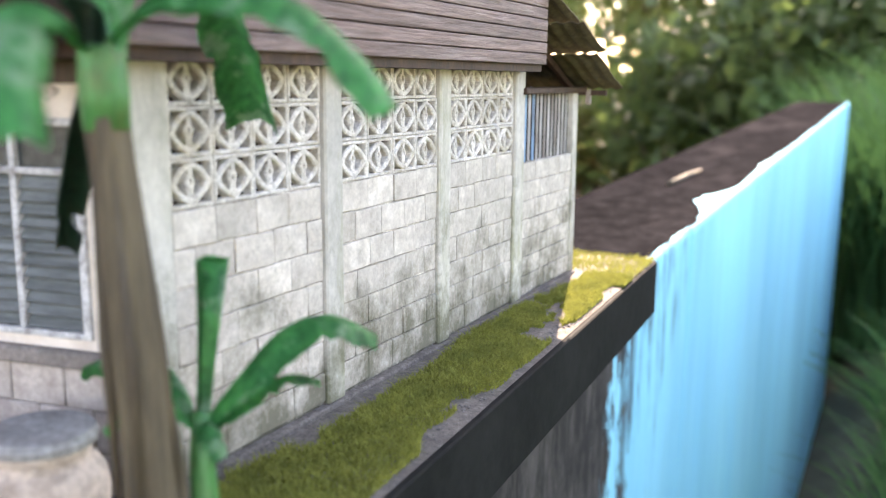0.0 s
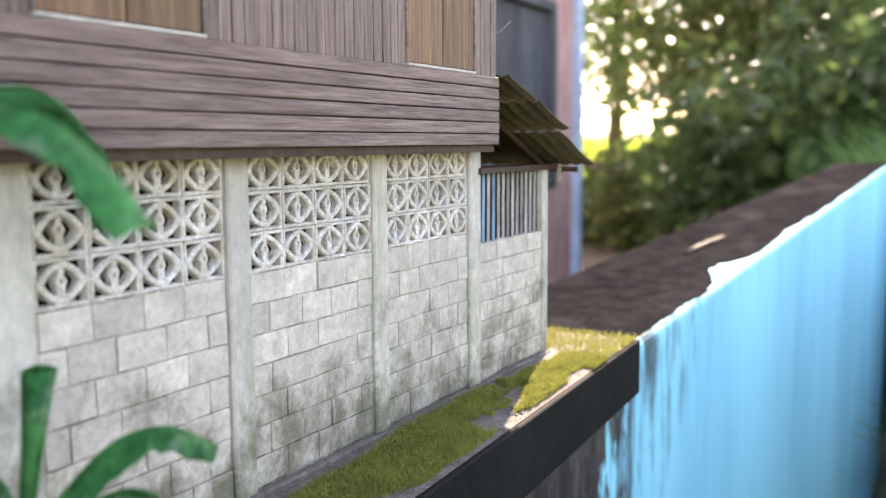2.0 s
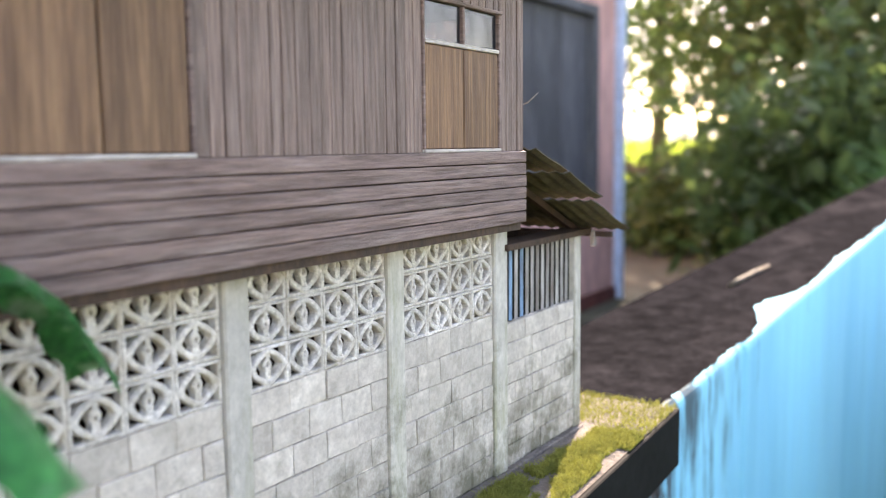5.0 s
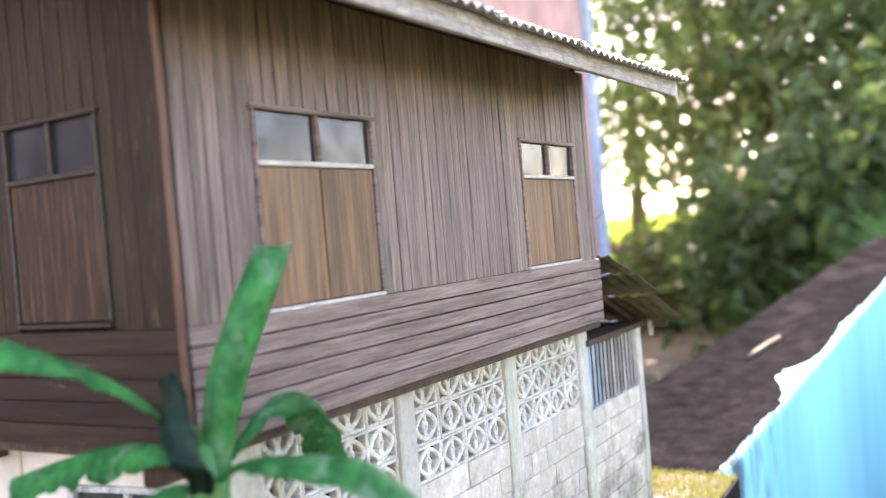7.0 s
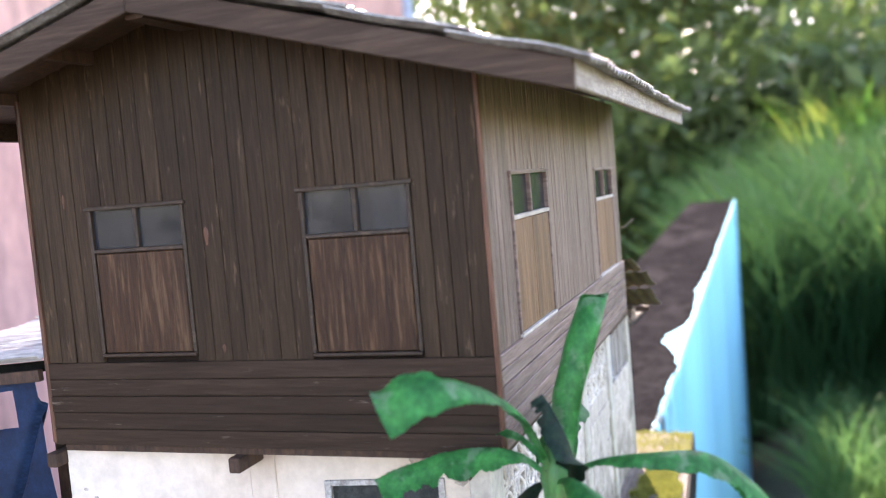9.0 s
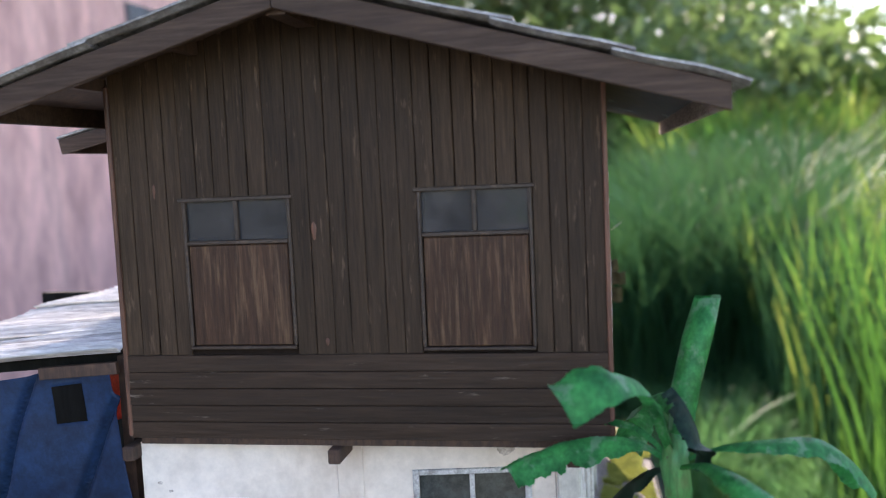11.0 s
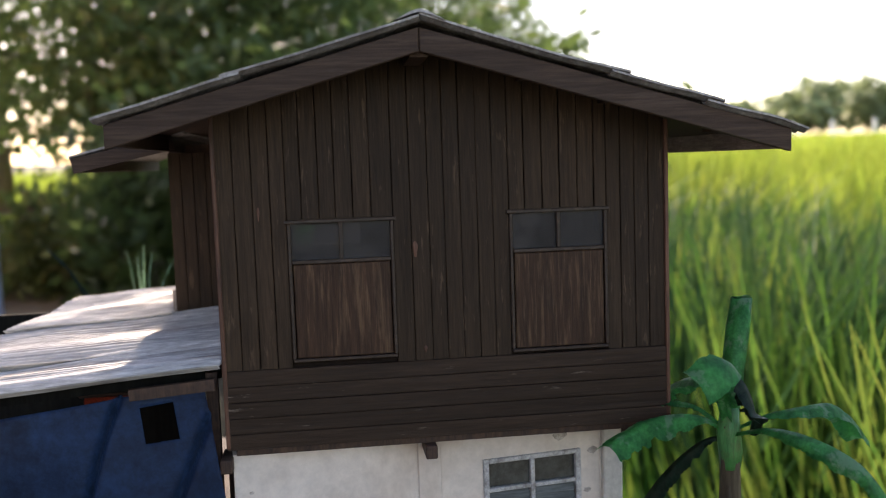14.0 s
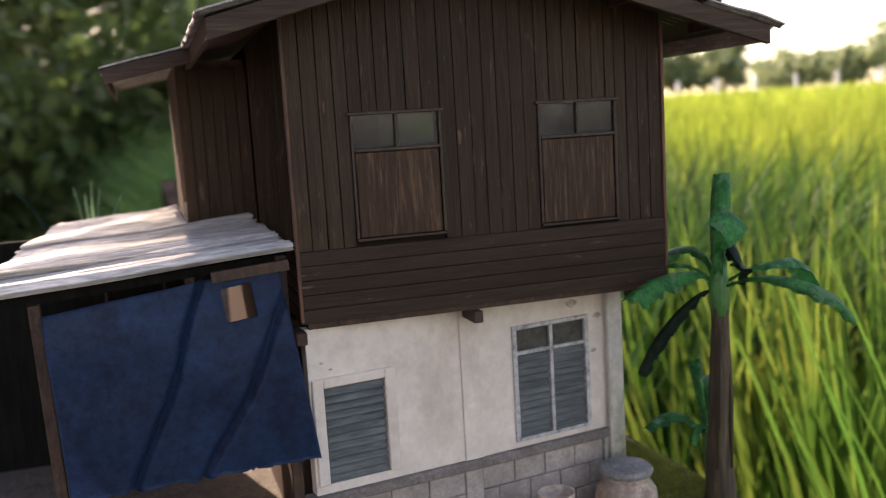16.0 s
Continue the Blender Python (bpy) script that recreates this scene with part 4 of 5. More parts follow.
def timber_window(name, axis, a, b, z0, z1, face, parent, wood, frame_mat, bar_mat, leaves, glass_h=12.5):
    """Two small panes over one or two board shutters, framed and slightly proud of the planks."""
    def bx(p, q, d0, d1, lo, hi):
        return (p, q, face + d0, face + d1, lo, hi) if axis == 'x' else (face - d1, face - d0, p, q, lo, hi)
    zg = z1 - glass_h - 1.6
    m = (a + b) / 2
    ob = part(name, boxes(bx(a, a + 1.2, -0.7, 2.6, z0, z1 - 1.3), bx(b - 1.2, b, -0.7, 2.6, z0, z1 - 1.3), bx(a - 1.0, b + 1.0, -1.2, 2.6, z1 - 1.3, z1), bx(m - 0.7, m + 0.7, -0.6, 2.2, zg, z1 - 1.3), bev=0.25), frame_mat, parent)
    part("transom", boxes(bx(a + 1.2, b - 1.2, -0.9, 2.4, zg - 1.4, zg), bev=0.25), bar_mat, ob)
    part("sill", boxes(bx(a + 0.2, b - 0.2, -1.1, 1.4, z0 - 1.1, z0), bev=0.25), bar_mat, ob)
    part("pane", boxes(bx(a + 1.2, m - 0.7, 0.8, 1.2, zg, z1 - 1.3)), M_GLASS, ob, "dusty glass")
    part("pane", boxes(bx(m + 0.7, b - 1.2, 0.8, 1.2, zg, z1 - 1.3)), M_GLASS, ob, "dusty glass")
    n = leaves
    for k in range(n):
        p = a + 1.3 + (b - a - 2.6) * k / n
        q = a + 1.3 + (b - a - 2.6) * (k + 1) / n
        leaf = part("shutter", boxes(bx(p + 0.3, q - 0.3, -0.3, 0.9, z0 + 0.2, zg - 1.6), bev=0.3), wood, ob, "closed board shutter")
    return ob


for a, b, zz0, zz1 in FWIN:
    timber_window("window", 'x', a, b, zz0, zz1, UY0, house, M_SHUT, M_TRIM, M_TRIM, 1)
for a, b, zz0, zz1 in SWIN:
    timber_window("window", 'y', a, b, zz0, zz1, UX1, house, M_SHUT_LIT, M_SKIRT_LIT, M_BAR, 2)

for x, z, w, h in ((-229.0, 193.5, 1.7, 6.0), (-226.5, 157.5, 1.2, 2.6), (-186.0, 158.5, 1.3, 2.2), (-167.0, 163.0, 1.2, 2.8), (-283.0, 208.0, 0.9, 5.0)):
    bm = bmesh.new()
    ring = [bm.verts.new(((x + w * 0.5 * math.cos(a) * (1 + 0.25 * math.sin(3 * a))) * U, (UY0 - 0.05) * U, (z + h * 0.5 * math.sin(a)) * U)) for a in (2 * math.pi * k / 14 for k in range(14))]
    top = [bm.verts.new((v.co.x * 0.5 + x * U * 0.5, (UY0 - 0.28) * U, v.co.z * 0.5 + z * U * 0.5)) for v in ring]
    for i in range(14):
        bm.faces.new((ring[i], ring[(i + 1) % 14], top[(i + 1) % 14], top[i]))
    bm.faces.new(top)
    part("knot", bm, M_EDGE, front, "bare orange-brown knot in the wood")

# wing on the far left with its own lower roof
bm = boxes((-331, -298.5, 250, 253, 126, 236), (-331, -328, 253, 380, 126, 236), (-328, -298.5, 377, 380, 126, 236))
wing = part("wing_wall", bm, M_BEAM, house, "dark planked wing")
x = -331.5
while x < -298:
    w = 5.6
    piece("plank", plank('x', w, 232 - 128, 1.6, 0, M_PLANK), wing, x, 248.2, 128)
    x += w
part("pale_board", boxes((-333.2, -331.6, 250, 253, 150, 168)), M_PALE, house, "pale offcut board at the wing corner")

# main roof
RY0, RY1 = 99.0, 410.0
roof = part("roof_frame", boxes((RIDGE - 3, RIDGE + 3, RY0 + 6, RY1 - 4, roof_z(RIDGE) - 9, roof_z(RIDGE) - 3)), M_BEAM, house, "roof of thin grey corrugated sheets")
def slope_sheet(x0, x1, y0, y1, lift, waves, seed):
    return sheet((x0, y0, roof_z(x0) + lift), (x1, y0, roof_z(x1) + lift), (x1, y1, roof_z(x1) + lift), (x0, y1, roof_z(x0) + lift), waves, 0.7, 0.7, 12, 0.9, seed, 0.012)
k = 0
for y0, y1 in ((RY0, 163.0), (160.0, 226.0), (223.0, 289.0), (286.0, 352.0), (349.0, RY1 + 3)):
    for x0, x1, lift in ((RIDGE, -160.0, 2.9), (-166.0, -128.0, 2.1), (-134.0, -98.6, 1.3), (RIDGE, -290.0, 2.6), (-284.0, -329.0, 1.4)):
        k += 1
        part("roof_sheet", slope_sheet(x0, x1, y0, y1, lift + 0.25 * (k % 3), 11, k), M_ROOF, roof)
bm = bmesh.new()
prev = None
for i in range(41):
    y = RY0 - 1 + (RY1 + 4 - RY0) * i / 40
    lift = 0.8 * noise.noise((i * 0.5, 2, 2))
    row = [bm.verts.new(((RIDGE + dx) * U, y * U, (roof_z(RIDGE) + dz + lift) * U)) for dx, dz in ((-8, 1.6), (-3, 4.3), (0, 5.2), (3, 4.3), (8, 1.6), (3, 3.4), (0, 4.2), (-3, 3.4))]
    if prev:
        for q in range(8):
            bm.faces.new((prev[q], row[q], row[(q + 1) % 8], prev[(q + 1) % 8]))
    else:
        bm.faces.new(row)
    prev = row
bm.faces.new(prev[::-1])
part("ridge_cap", bm, M_ROOF, roof, "bent ridge cap")


def fascia(x0, x1, y, drop):
    bm = bmesh.new()
    v = []
    for yy in (y, y + 2.6):
        v += [bm.verts.new((x * U, yy * U, z * U)) for x, z in ((x0, roof_z(x0) - drop), (x1, roof_z(x1) - drop), (x1, roof_z(x1)), (x0, roof_z(x0)))]
    bm.faces.new(v[:4]); bm.faces.new(v[4:][::-1])
    for i in range(4):
        bm.faces.new((v[i], v[(i + 1) % 4], v[4 + (i + 1) % 4], v[4 + i]))
    bmesh.ops.bevel(bm, geom=bm.edges[:], offset=0.0003, segments=1, affect='EDGES')
    return bm
part("barge_board", fascia(RIDGE, -103.5, 101.5, 7.6), M_FASCIA, house, "dark painted barge board")
part("barge_board", fascia(-326.0, RIDGE - 0.2, 101.5, 7.6), M_FASCIA, house, "dark painted barge board")
part("eave_board", boxes((-105.6, -103.3, 104.3, RY1, roof_z(-104) - 6.8, roof_z(-104) + 0.3), bev=0.3), M_PALE, house, "bare grey eave board")
part("eave_board", boxes((-326, -323.6, 104.3, RY1, roof_z(-325) - 6.8, roof_z(-325) + 0.3), bev=0.3), M_FASCIA, house)
for x in (-120.0, -160.0, -190.0, -266.0, -300.0):
    part("purlin", boxes((x - 1.6, x + 1.6, 104.5, 133, roof_z(x) - 4.4, roof_z(x) - 0.4)), M_BEAM, house)
bm = bmesh.new()
for sx, ex in ((RIDGE, -105.0), (RIDGE, -324.0)):
    v = [bm.verts.new((x * U, y * U, (roof_z(x) - 0.5) * U)) for x, y in ((sx, 104.3), (ex, 104.3), (ex, RY1 - 1), (sx, RY1 - 1))]
    w = [bm.verts.new(p.co + Vector((0, 0, 0.0007))) for p in v]
    bm.faces.new(v); bm.faces.new(w[::-1])
    for i in range(4):
        bm.faces.new((v[i], v[(i + 1) % 4], w[(i + 1) % 4], w[i]))
part("soffit", bm, M_BEAM, house)
part("side_roof", sheet((-318, 205, 241), (-364, 205, 231), (-364, 398, 231), (-318, 398, 241), 24, 0.7, 0.8, 6, 0.8, 41, 0.02), M_ROOF, house, "lower sheet roof over the wing")
part("eave_board", boxes((-363, -361, 206, 397, 224.5, 230), bev=0.3), M_FASCIA, house)
bm = bmesh.new()
bar(bm, (-322, 206.5, 236), (-363, 206.5, 227.2), 2.2, 6)
part("barge_board", bm, M_FASCIA, house)

bm = bmesh.new()
tube(bm, [(-138.5, 378.6, 171), (-134.5, 378.4, 171.8), (-129.4, 378, 175.6)], [0.4, 0.32, 0.15], 6)
part("splinter", bm, M_PALE, house, "thin pale splinter at the corner", True)

# ---- shed with a blue tarpaulin ----
shed = thing("lean_to_shed", -345, 190, 17, "low shed with zinc roof and a hanging blue tarpaulin", "shed")
for a, b, k, za in ((128, 170, 1, 0.0), (166, 247, 2, 1.6), (243, 335, 3, 3.4)):
    x_r = -298.8 if k == 1 else (-301 if k == 2 else -333)
    part("roof_sheet", sheet((x_r, a, 155.0 + za), (-420 + (a - 128) * 0.106, a, 147.5 + za * 1.6), (-420 + (b - 128) * 0.106, b, 148.5 + za * 1.6), (x_r - 1, b, 157.0 + za), (9, 17, 19)[k - 1], 1.15, 0.5, 18, 1.6, 20 + k, 0.03, 0.7), M_TIN, shed, "worn corrugated zinc sheet")
bm = bmesh.new()
nx, nz = 90, 48
rows = []
for j in range(nz + 1):
    v = j / nz
    row = []
    for i in range(nx + 1):
        u = i / nx
        zt = 139.5 + (150 - 139.5) * u
        zb = 68.5 + 2.0 * u + 1.6 * noise.noise((u * 9, 0, 3)) + 2.2 * abs(noise.noise((u * 38, 4, 3)))
        z = zt + (zb - zt) * v
        x = -390 + (85 + 8 * v) * u + (3 * v)
        fold = 5.0 * math.exp(-((u - 0.66 + 0.42 * v + 0.01 * math.sin(9 * v)) / 0.013) ** 2) + 4.5 * math.exp(-((u - 1.10 + 0.58 * v + 0.012 * math.sin(8 * v)) / 0.014) ** 2)
        y = 131.8 - 2.0 * math.sin(math.pi * v) + fold + 1.4 * noise.noise((u * 3, v * 3, 6))
        row.append(bm.verts.new((x * U, y * U, z * U)))
    rows.append(row)
for j in range(nz):
    for i in range(nx):
        u, v = (i + 0.5) / nx, (j + 0.5) / nz
        if 0.735 < u < 0.87 and 0.07 < v < 0.225:
            continue
        bm.faces.new((rows[j][i], rows[j][i + 1], rows[j + 1][i + 1], rows[j + 1][i]))
bmesh.ops.solidify(bm, geom=bm.faces[:], thickness=0.0006)
part("tarpaulin", bm, M_TARP, shed, "creased dark blue tarpaulin with a torn hole", True)
bm = bmesh.new()
bar(bm, (-389, 138, 17), (-392.5, 138, 143), 4, 4)
part("post", bm, M_BEAM, shed, "rough timber post")
bm = bmesh.new()
bar(bm, (-303, 140, 17), (-303, 140, 152), 4, 4)
part("post", bm, M_BEAM, shed)
# rail blackened to pass for the shade below the roof edge
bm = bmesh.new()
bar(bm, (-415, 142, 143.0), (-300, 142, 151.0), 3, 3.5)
part("front_beam", bm, M_SHADE_BLACK, shed, "rail behind the tarpaulin, coloured dark as shade")
# added black sheet in place of the shaded background
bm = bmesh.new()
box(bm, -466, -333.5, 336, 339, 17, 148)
part("rear_wall", bm, M_SHADE_BLACK, shed, "added black board standing for the shade behind the shed")
bm = bmesh.new()
bar(bm, (-330, 131.0, 147.4), (-301, 131.0, 149.4), 2.2, 4.0)
part("nailed_batten", bm, M_BEAM, shed, "short brown batten above the torn hole")
bm = bmesh.new()
rows = []
for j in range(13):
    row = []
    for i in range(15):
        u, v = i / 14, j / 12
        row.append(bm.verts.new(((-370 + 22 * u) * U, (225 + 1.8 * math.sin(u * 11 + 1.2 * v) * v + 0.8 * noise.noise((u * 4, v * 3, 2))) * U, (125 - (20 + 2.0 * noise.noise((u * 3, 4, 1))) * v) * U)))
    rows.append(row)
for j in range(12):
    for i in range(14):
        bm.faces.new((rows[j][i], rows[j][i + 1], rows[j + 1][i + 1], rows[j + 1][i]))
bmesh.ops.solidify(bm, geom=bm.faces[:], thickness=0.0005)
part("red_cloth", bm, M_CLOTH, shed, "faded red cloth hung up inside the shed", True)
bm = bmesh.new()
bar(bm, (-372, 226, 125.5), (-346, 226, 125.5), 1.2, 1.2)
bar(bm, (-372, 226, 125.5), (-372, 226, 150), 1.2, 1.2)
bar(bm, (-346, 226, 125.5), (-346, 226, 152), 1.2, 1.2)
part("cloth_rail", bm, M_BEAM, shed)

# ---- banana plants of painted paper ----
def banana_leaf(points, widths, fold, seed, torn=0.25, twist=0.0):
    """A drooping leaf along points in millimetres: a raised midrib, two folded halves, torn edges."""
    P = [Vector(p) for p in points]
    n = 64
    rng = random.Random(seed)
    def at(f):
        s = f * (len(P) - 1)
        i = min(int(s), len(P) - 2)
        u = s - i
        a, b, c, d = P[max(i - 1, 0)], P[i], P[i + 1], P[min(i + 2, len(P) - 1)]
        return 0.5 * ((2 * b) + (c - a) * u + (2 * a - 5 * b + 4 * c - d) * u * u + (3 * b - a - 3 * c + d) * u ** 3)
    def wid(f):
        s = f * (len(widths) - 1)
        i = min(int(s), len(widths) - 2)
        return widths[i] + (widths[i + 1] - widths[i]) * (s - i)
    bm = bmesh.new()
    rows = []
    for k in range(n + 1):
        f = k / n
        p, d = at(f), (at(min(1, f + 0.02)) - at(max(0, f - 0.02))).normalized()
        s = d.cross(Vector((0, 0, 1)))
        s = s.normalized() if s.length > 0.05 else Vector((1, 0, 0))
        s = Matrix.Rotation(twist * f, 3, d) @ s
        up = s.cross(d)
        w = wid(f) / 2
        if k % 3 == 0:
            cut_l, cut_r = torn * max(0, rng.uniform(-1, 1)) ** 2 * 1.5, torn * max(0, rng.uniform(-1, 1)) ** 2 * 1.5
        wl, wr = w * (1 - cut_l), w * (1 - cut_r)
        wv = (0.22 * w * noise.noise((f * 13, seed, 0.5)), 0.22 * w * noise.noise((f * 13, seed, 7.5)))
        row = []
        for side, ww in ((-1, wl), (-0.5, wl), (0, 0), (0.5, wr), (1, wr)):
            q = p + s * side * ww * math.cos(fold * abs(side)) - up * (ww * abs(side) * math.sin(fold * abs(side)) * 1.3 - wv[side > 0] * abs(side))
            q += up * (0.5 if side == 0 else 0.16 * (-1) ** k)
            row.append(bm.verts.new(q * U))
        rows.append(row)
    for a, b in zip(rows, rows[1:]):
        for i in range(4):
            bm.faces.new((a[i], a[i + 1], b[i + 1], b[i]))
    bmesh.ops.solidify(bm, geom=bm.faces[:], thickness=0.00035)
    return bm


def rolled_leaf(points, radii, open_angle, seed):
    """A young leaf still rolled into a scroll, open along one side."""
    bm = bmesh.new()
    rows = []
    for p, r in zip(points, radii):
        p = Vector(p)
        row = []
        for k in range(15):
            a = open_angle + (2 * math.pi * 1.12) * k / 14
            rr = r * (0.82 + 0.25 * k / 14)
            row.append(bm.verts.new((p + Vector((math.cos(a) * rr, math.sin(a) * rr, 0.3 * math.sin(3 * a)))) * U))
        rows.append(row)
    for a, b in zip(rows, rows[1:]):
        for i in range(14):
            bm.faces.new((a[i], a[i + 1], b[i + 1], b[i]))
    bmesh.ops.solidify(bm, geom=bm.faces[:], thickness=0.0004)
    return bm


tall = thing("banana_plant", -117, 123, 17.5, "tall paper banana plant with drooping torn leaves", "plant", "banana plants by the house")
bm = bmesh.new()
tube(bm, [(-116, 124, 16), (-116.5, 123.5, 26), (-117, 122.5, 45), (-117.5, 120.5, 68), (-117.5, 119, 92), (-118.5, 118, 112), (-119, 117.5, 126)], [7.4, 6.3, 5.4, 4.6, 3.8, 3.5, 3.0], 20, 0.3)
part("stem", bm, M_STEM, tall, "dry brown stem with peeling bark", True)
bm = bmesh.new()
for a, r in ((0.4, 1.3), (2.0, 1.0), (3.9, 1.2), (5.2, 1.0)):
    tube(bm, [(-117 + 5.6 * math.cos(a), 122 + 5.6 * math.sin(a), 40), (-117.5 + 4.6 * math.cos(a + 0.2), 120 + 4.6 * math.sin(a + 0.2), 72), (-118.2 + 3.4 * math.cos(a + 0.3), 118.5 + 3.4 * math.sin(a + 0.3), 104)], [0.5, r, 0.5], 7)
part("dead_sheath", bm, M_STEM, tall, "dry strips of dead leaf sheath", True)
bm = bmesh.new()
tube(bm, [(-118.4, 118.2, 110), (-118.6, 118, 116), (-119, 117.6, 123), (-118.6, 118, 132)], [3.7, 4.0, 4.0, 3.2], 14, 0.35)
part("crown_sheath", bm, M_STALK, tall, "green wrapped sheath at the top of the stem", True)
part("young_leaf", rolled_leaf([(-119, 118, 112), (-118, 119, 128), (-115.5, 122, 145), (-111.5, 126.5, 159), (-108, 130.5, 170)], [2.6, 3.4, 4.3, 4.6, 4.0], 0.6, 3), M_LEAF, tall, "upright rolled young leaf", True)
LEAVES = [
    # path, widths, fold, torn, twist
    ([(-119, 117.5, 123), (-124, 110, 140), (-130, 93, 153), (-138, 78, 157.5), (-149, 72.5, 153)], [2.5, 5, 7, 9, 12, 14, 13], 0.25, 0.10, -0.9),
    ([(-119, 117.5, 122), (-129, 118.5, 129), (-143, 118.5, 130), (-156, 114, 127.5), (-167, 107, 124)], [1.6, 3, 14, 15, 14, 12], 0.5, 0.15, -0.3),
    ([(-119, 117.5, 123), (-106.5, 114.5, 129), (-93, 113, 131.5), (-80, 117, 130.5), (-70, 120, 123), (-64, 122, 115)], [1.6, 3, 10, 12, 13, 12], 0.5, 0.15, 0.0),
    ([(-119, 118.5, 123), (-117, 132, 135), (-120, 148, 136), (-128, 166, 125), (-134, 180, 109)], [1.6, 5, 11, 13, 14, 15], 0.5, 0.2, 0.2),
    ([(-119, 117, 122), (-111, 102, 128), (-103, 88, 128), (-93, 78, 122), (-86, 74, 112)], [1.6, 4, 11, 13, 12, 9], 0.5, 0.2, 0.0),
    ([(-119, 118, 123), (-128, 124, 131), (-137, 131, 132), (-146, 136, 129)], [1.6, 3, 4, 3], 0.6, 0.3, 0.0),
]
for i, (pts, w, fold, torn, tw) in enumerate(LEAVES):
    part("leaf", banana_leaf(pts, w, fold, 30 + i, torn, tw), M_LEAF, tall, "", True)
part("dead_leaf", banana_leaf([(-119, 118, 120), (-125, 121, 120), (-134, 126, 112), (-144, 131, 98), (-150, 134, 84)], [1.2, 2, 7, 9, 9, 7], 0.9, 61, 0.4), M_LEAFDK, tall, "withered dark leaf hanging down", True)
part("dead_leaf", banana_leaf([(-120, 112, 147), (-116, 110, 141), (-113, 110, 132), (-114, 111, 124)], [6, 9, 9, 5], 0.8, 62, 0.3), M_LEAFDK, tall, "folded dark leaf", True)

small = thing("banana_plant", -115, 134, 17.5, "young paper banana plant with short bright leaves", "plant", "banana plants by the house")
bm = bmesh.new()
tube(bm, [(-113, 132.5, 16), (-113.5, 133, 30), (-115, 134, 44), (-115.5, 135, 54)], [3.2, 3.0, 2.6, 2.0], 14, 0.15)
part("stem", bm, M_STALK, small, "green young stem", True)
part("young_leaf", rolled_leaf([(-115.5, 135, 49), (-115.5, 136.5, 59), (-116, 139, 71), (-116.5, 141.5, 83.5)], [1.4, 1.6, 2.2, 3.4], 3.6, 5), M_LEAF, small, "upright rolled young leaf", True)
for i, (pts, w, fold, torn) in enumerate([
    ([(-115, 135, 51), (-110, 140, 60), (-105, 148, 68.5), (-99, 156, 70.5), (-92, 163, 65.5)], [2.2, 9, 13, 13.5, 12.5, 10], 0.4, 0.10),
    ([(-116, 135, 50), (-126, 137, 60), (-137, 137, 62), (-147, 135, 58)], [2, 8, 11, 6], 0.5, 0.2),
    ([(-114.5, 134, 50), (-111.5, 131.5, 53.5), (-108, 130, 52.5), (-105, 129.5, 48.5)], [2.0, 5, 6.5, 4], 0.5, 0.3),
    ([(-116, 134, 51), (-121, 130, 57), (-126, 127, 57), (-130, 124, 51)], [2.2, 5, 6, 4], 0.5, 0.3),
    ([(-114, 136, 50), (-109, 143, 56), (-105, 150, 58.5), (-102, 156, 56)], [2, 5, 5, 3], 0.5, 0.3),
]):
    part("leaf", banana_leaf(pts, w, fold, 70 + i, torn), M_LEAF, small, "", True)

# ---- water jars ----
def jar(x, y, r, h, lid, label):
    root = thing("water_jar", x, y, 17.5, label, "jar", "jars in front of the house")
    prof = [(0.55, 0.0), (0.80, 0.12), (0.97, 0.32), (1.0, 0.50), (0.95, 0.68), (0.82, 0.80), (0.70, 0.86), (0.76, 0.92), (0.78, 1.0), (0.66, 1.0), (0.60, 0.88)]
    bm = bmesh.new()
    rings = []
    for pr, pz in prof:
        rings.append([bm.verts.new(((x + r * pr * math.cos(a) * (1 + 0.03 * noise.noise((math.cos(a), math.sin(a), pz * 4)))) * U, (y + r * pr * math.sin(a)) * U, (17.5 + h * pz) * U)) for a in (2 * math.pi * k / 32 for k in range(32))])
    for a, b in zip(rings, rings[1:]):
        for k in range(32):
            bm.faces.new((a[k], a[(k + 1) % 32], b[(k + 1) % 32], b[k]))
    bm.faces.new(rings[0][::-1])
    bm.faces.new(rings[-1])
    part("body", bm, M_JAR, root, "rough pale clay body", True)
    if lid:
        bm = bmesh.new()
        tube(bm, [(x, y, 17.5 + h), (x, y, 17.5 + h + 1.6), (x, y, 17.5 + h + 3.0), (x, y, 17.5 + h + 3.2)], [r * 0.84, r * 0.86, r * 0.80, r * 0.2], 32, 0.02)
        part("lid", bm, M_LID, root, "flat grey cement lid")
jar(-159, 132.5, 14.0, 23.0, True, "pale clay water jar with a flat grey lid")
jar(-197, 124, 10.5, 24.0, False, "small open clay jar, dark inside")

# ---- debris on the garden wall ----
bm = bmesh.new()
tube(bm, [(-233, 1050, 3.0), (-231, 1090, 4.6), (-229, 1140, 6.2), (-226, 1200, 7.2)], [2.2, 3.0, 2.8, 1.8], 8, 0.2)
single("dry_stick", bm, M_STEM, "short dry stick lying on the wall top", "stick", smooth=True)

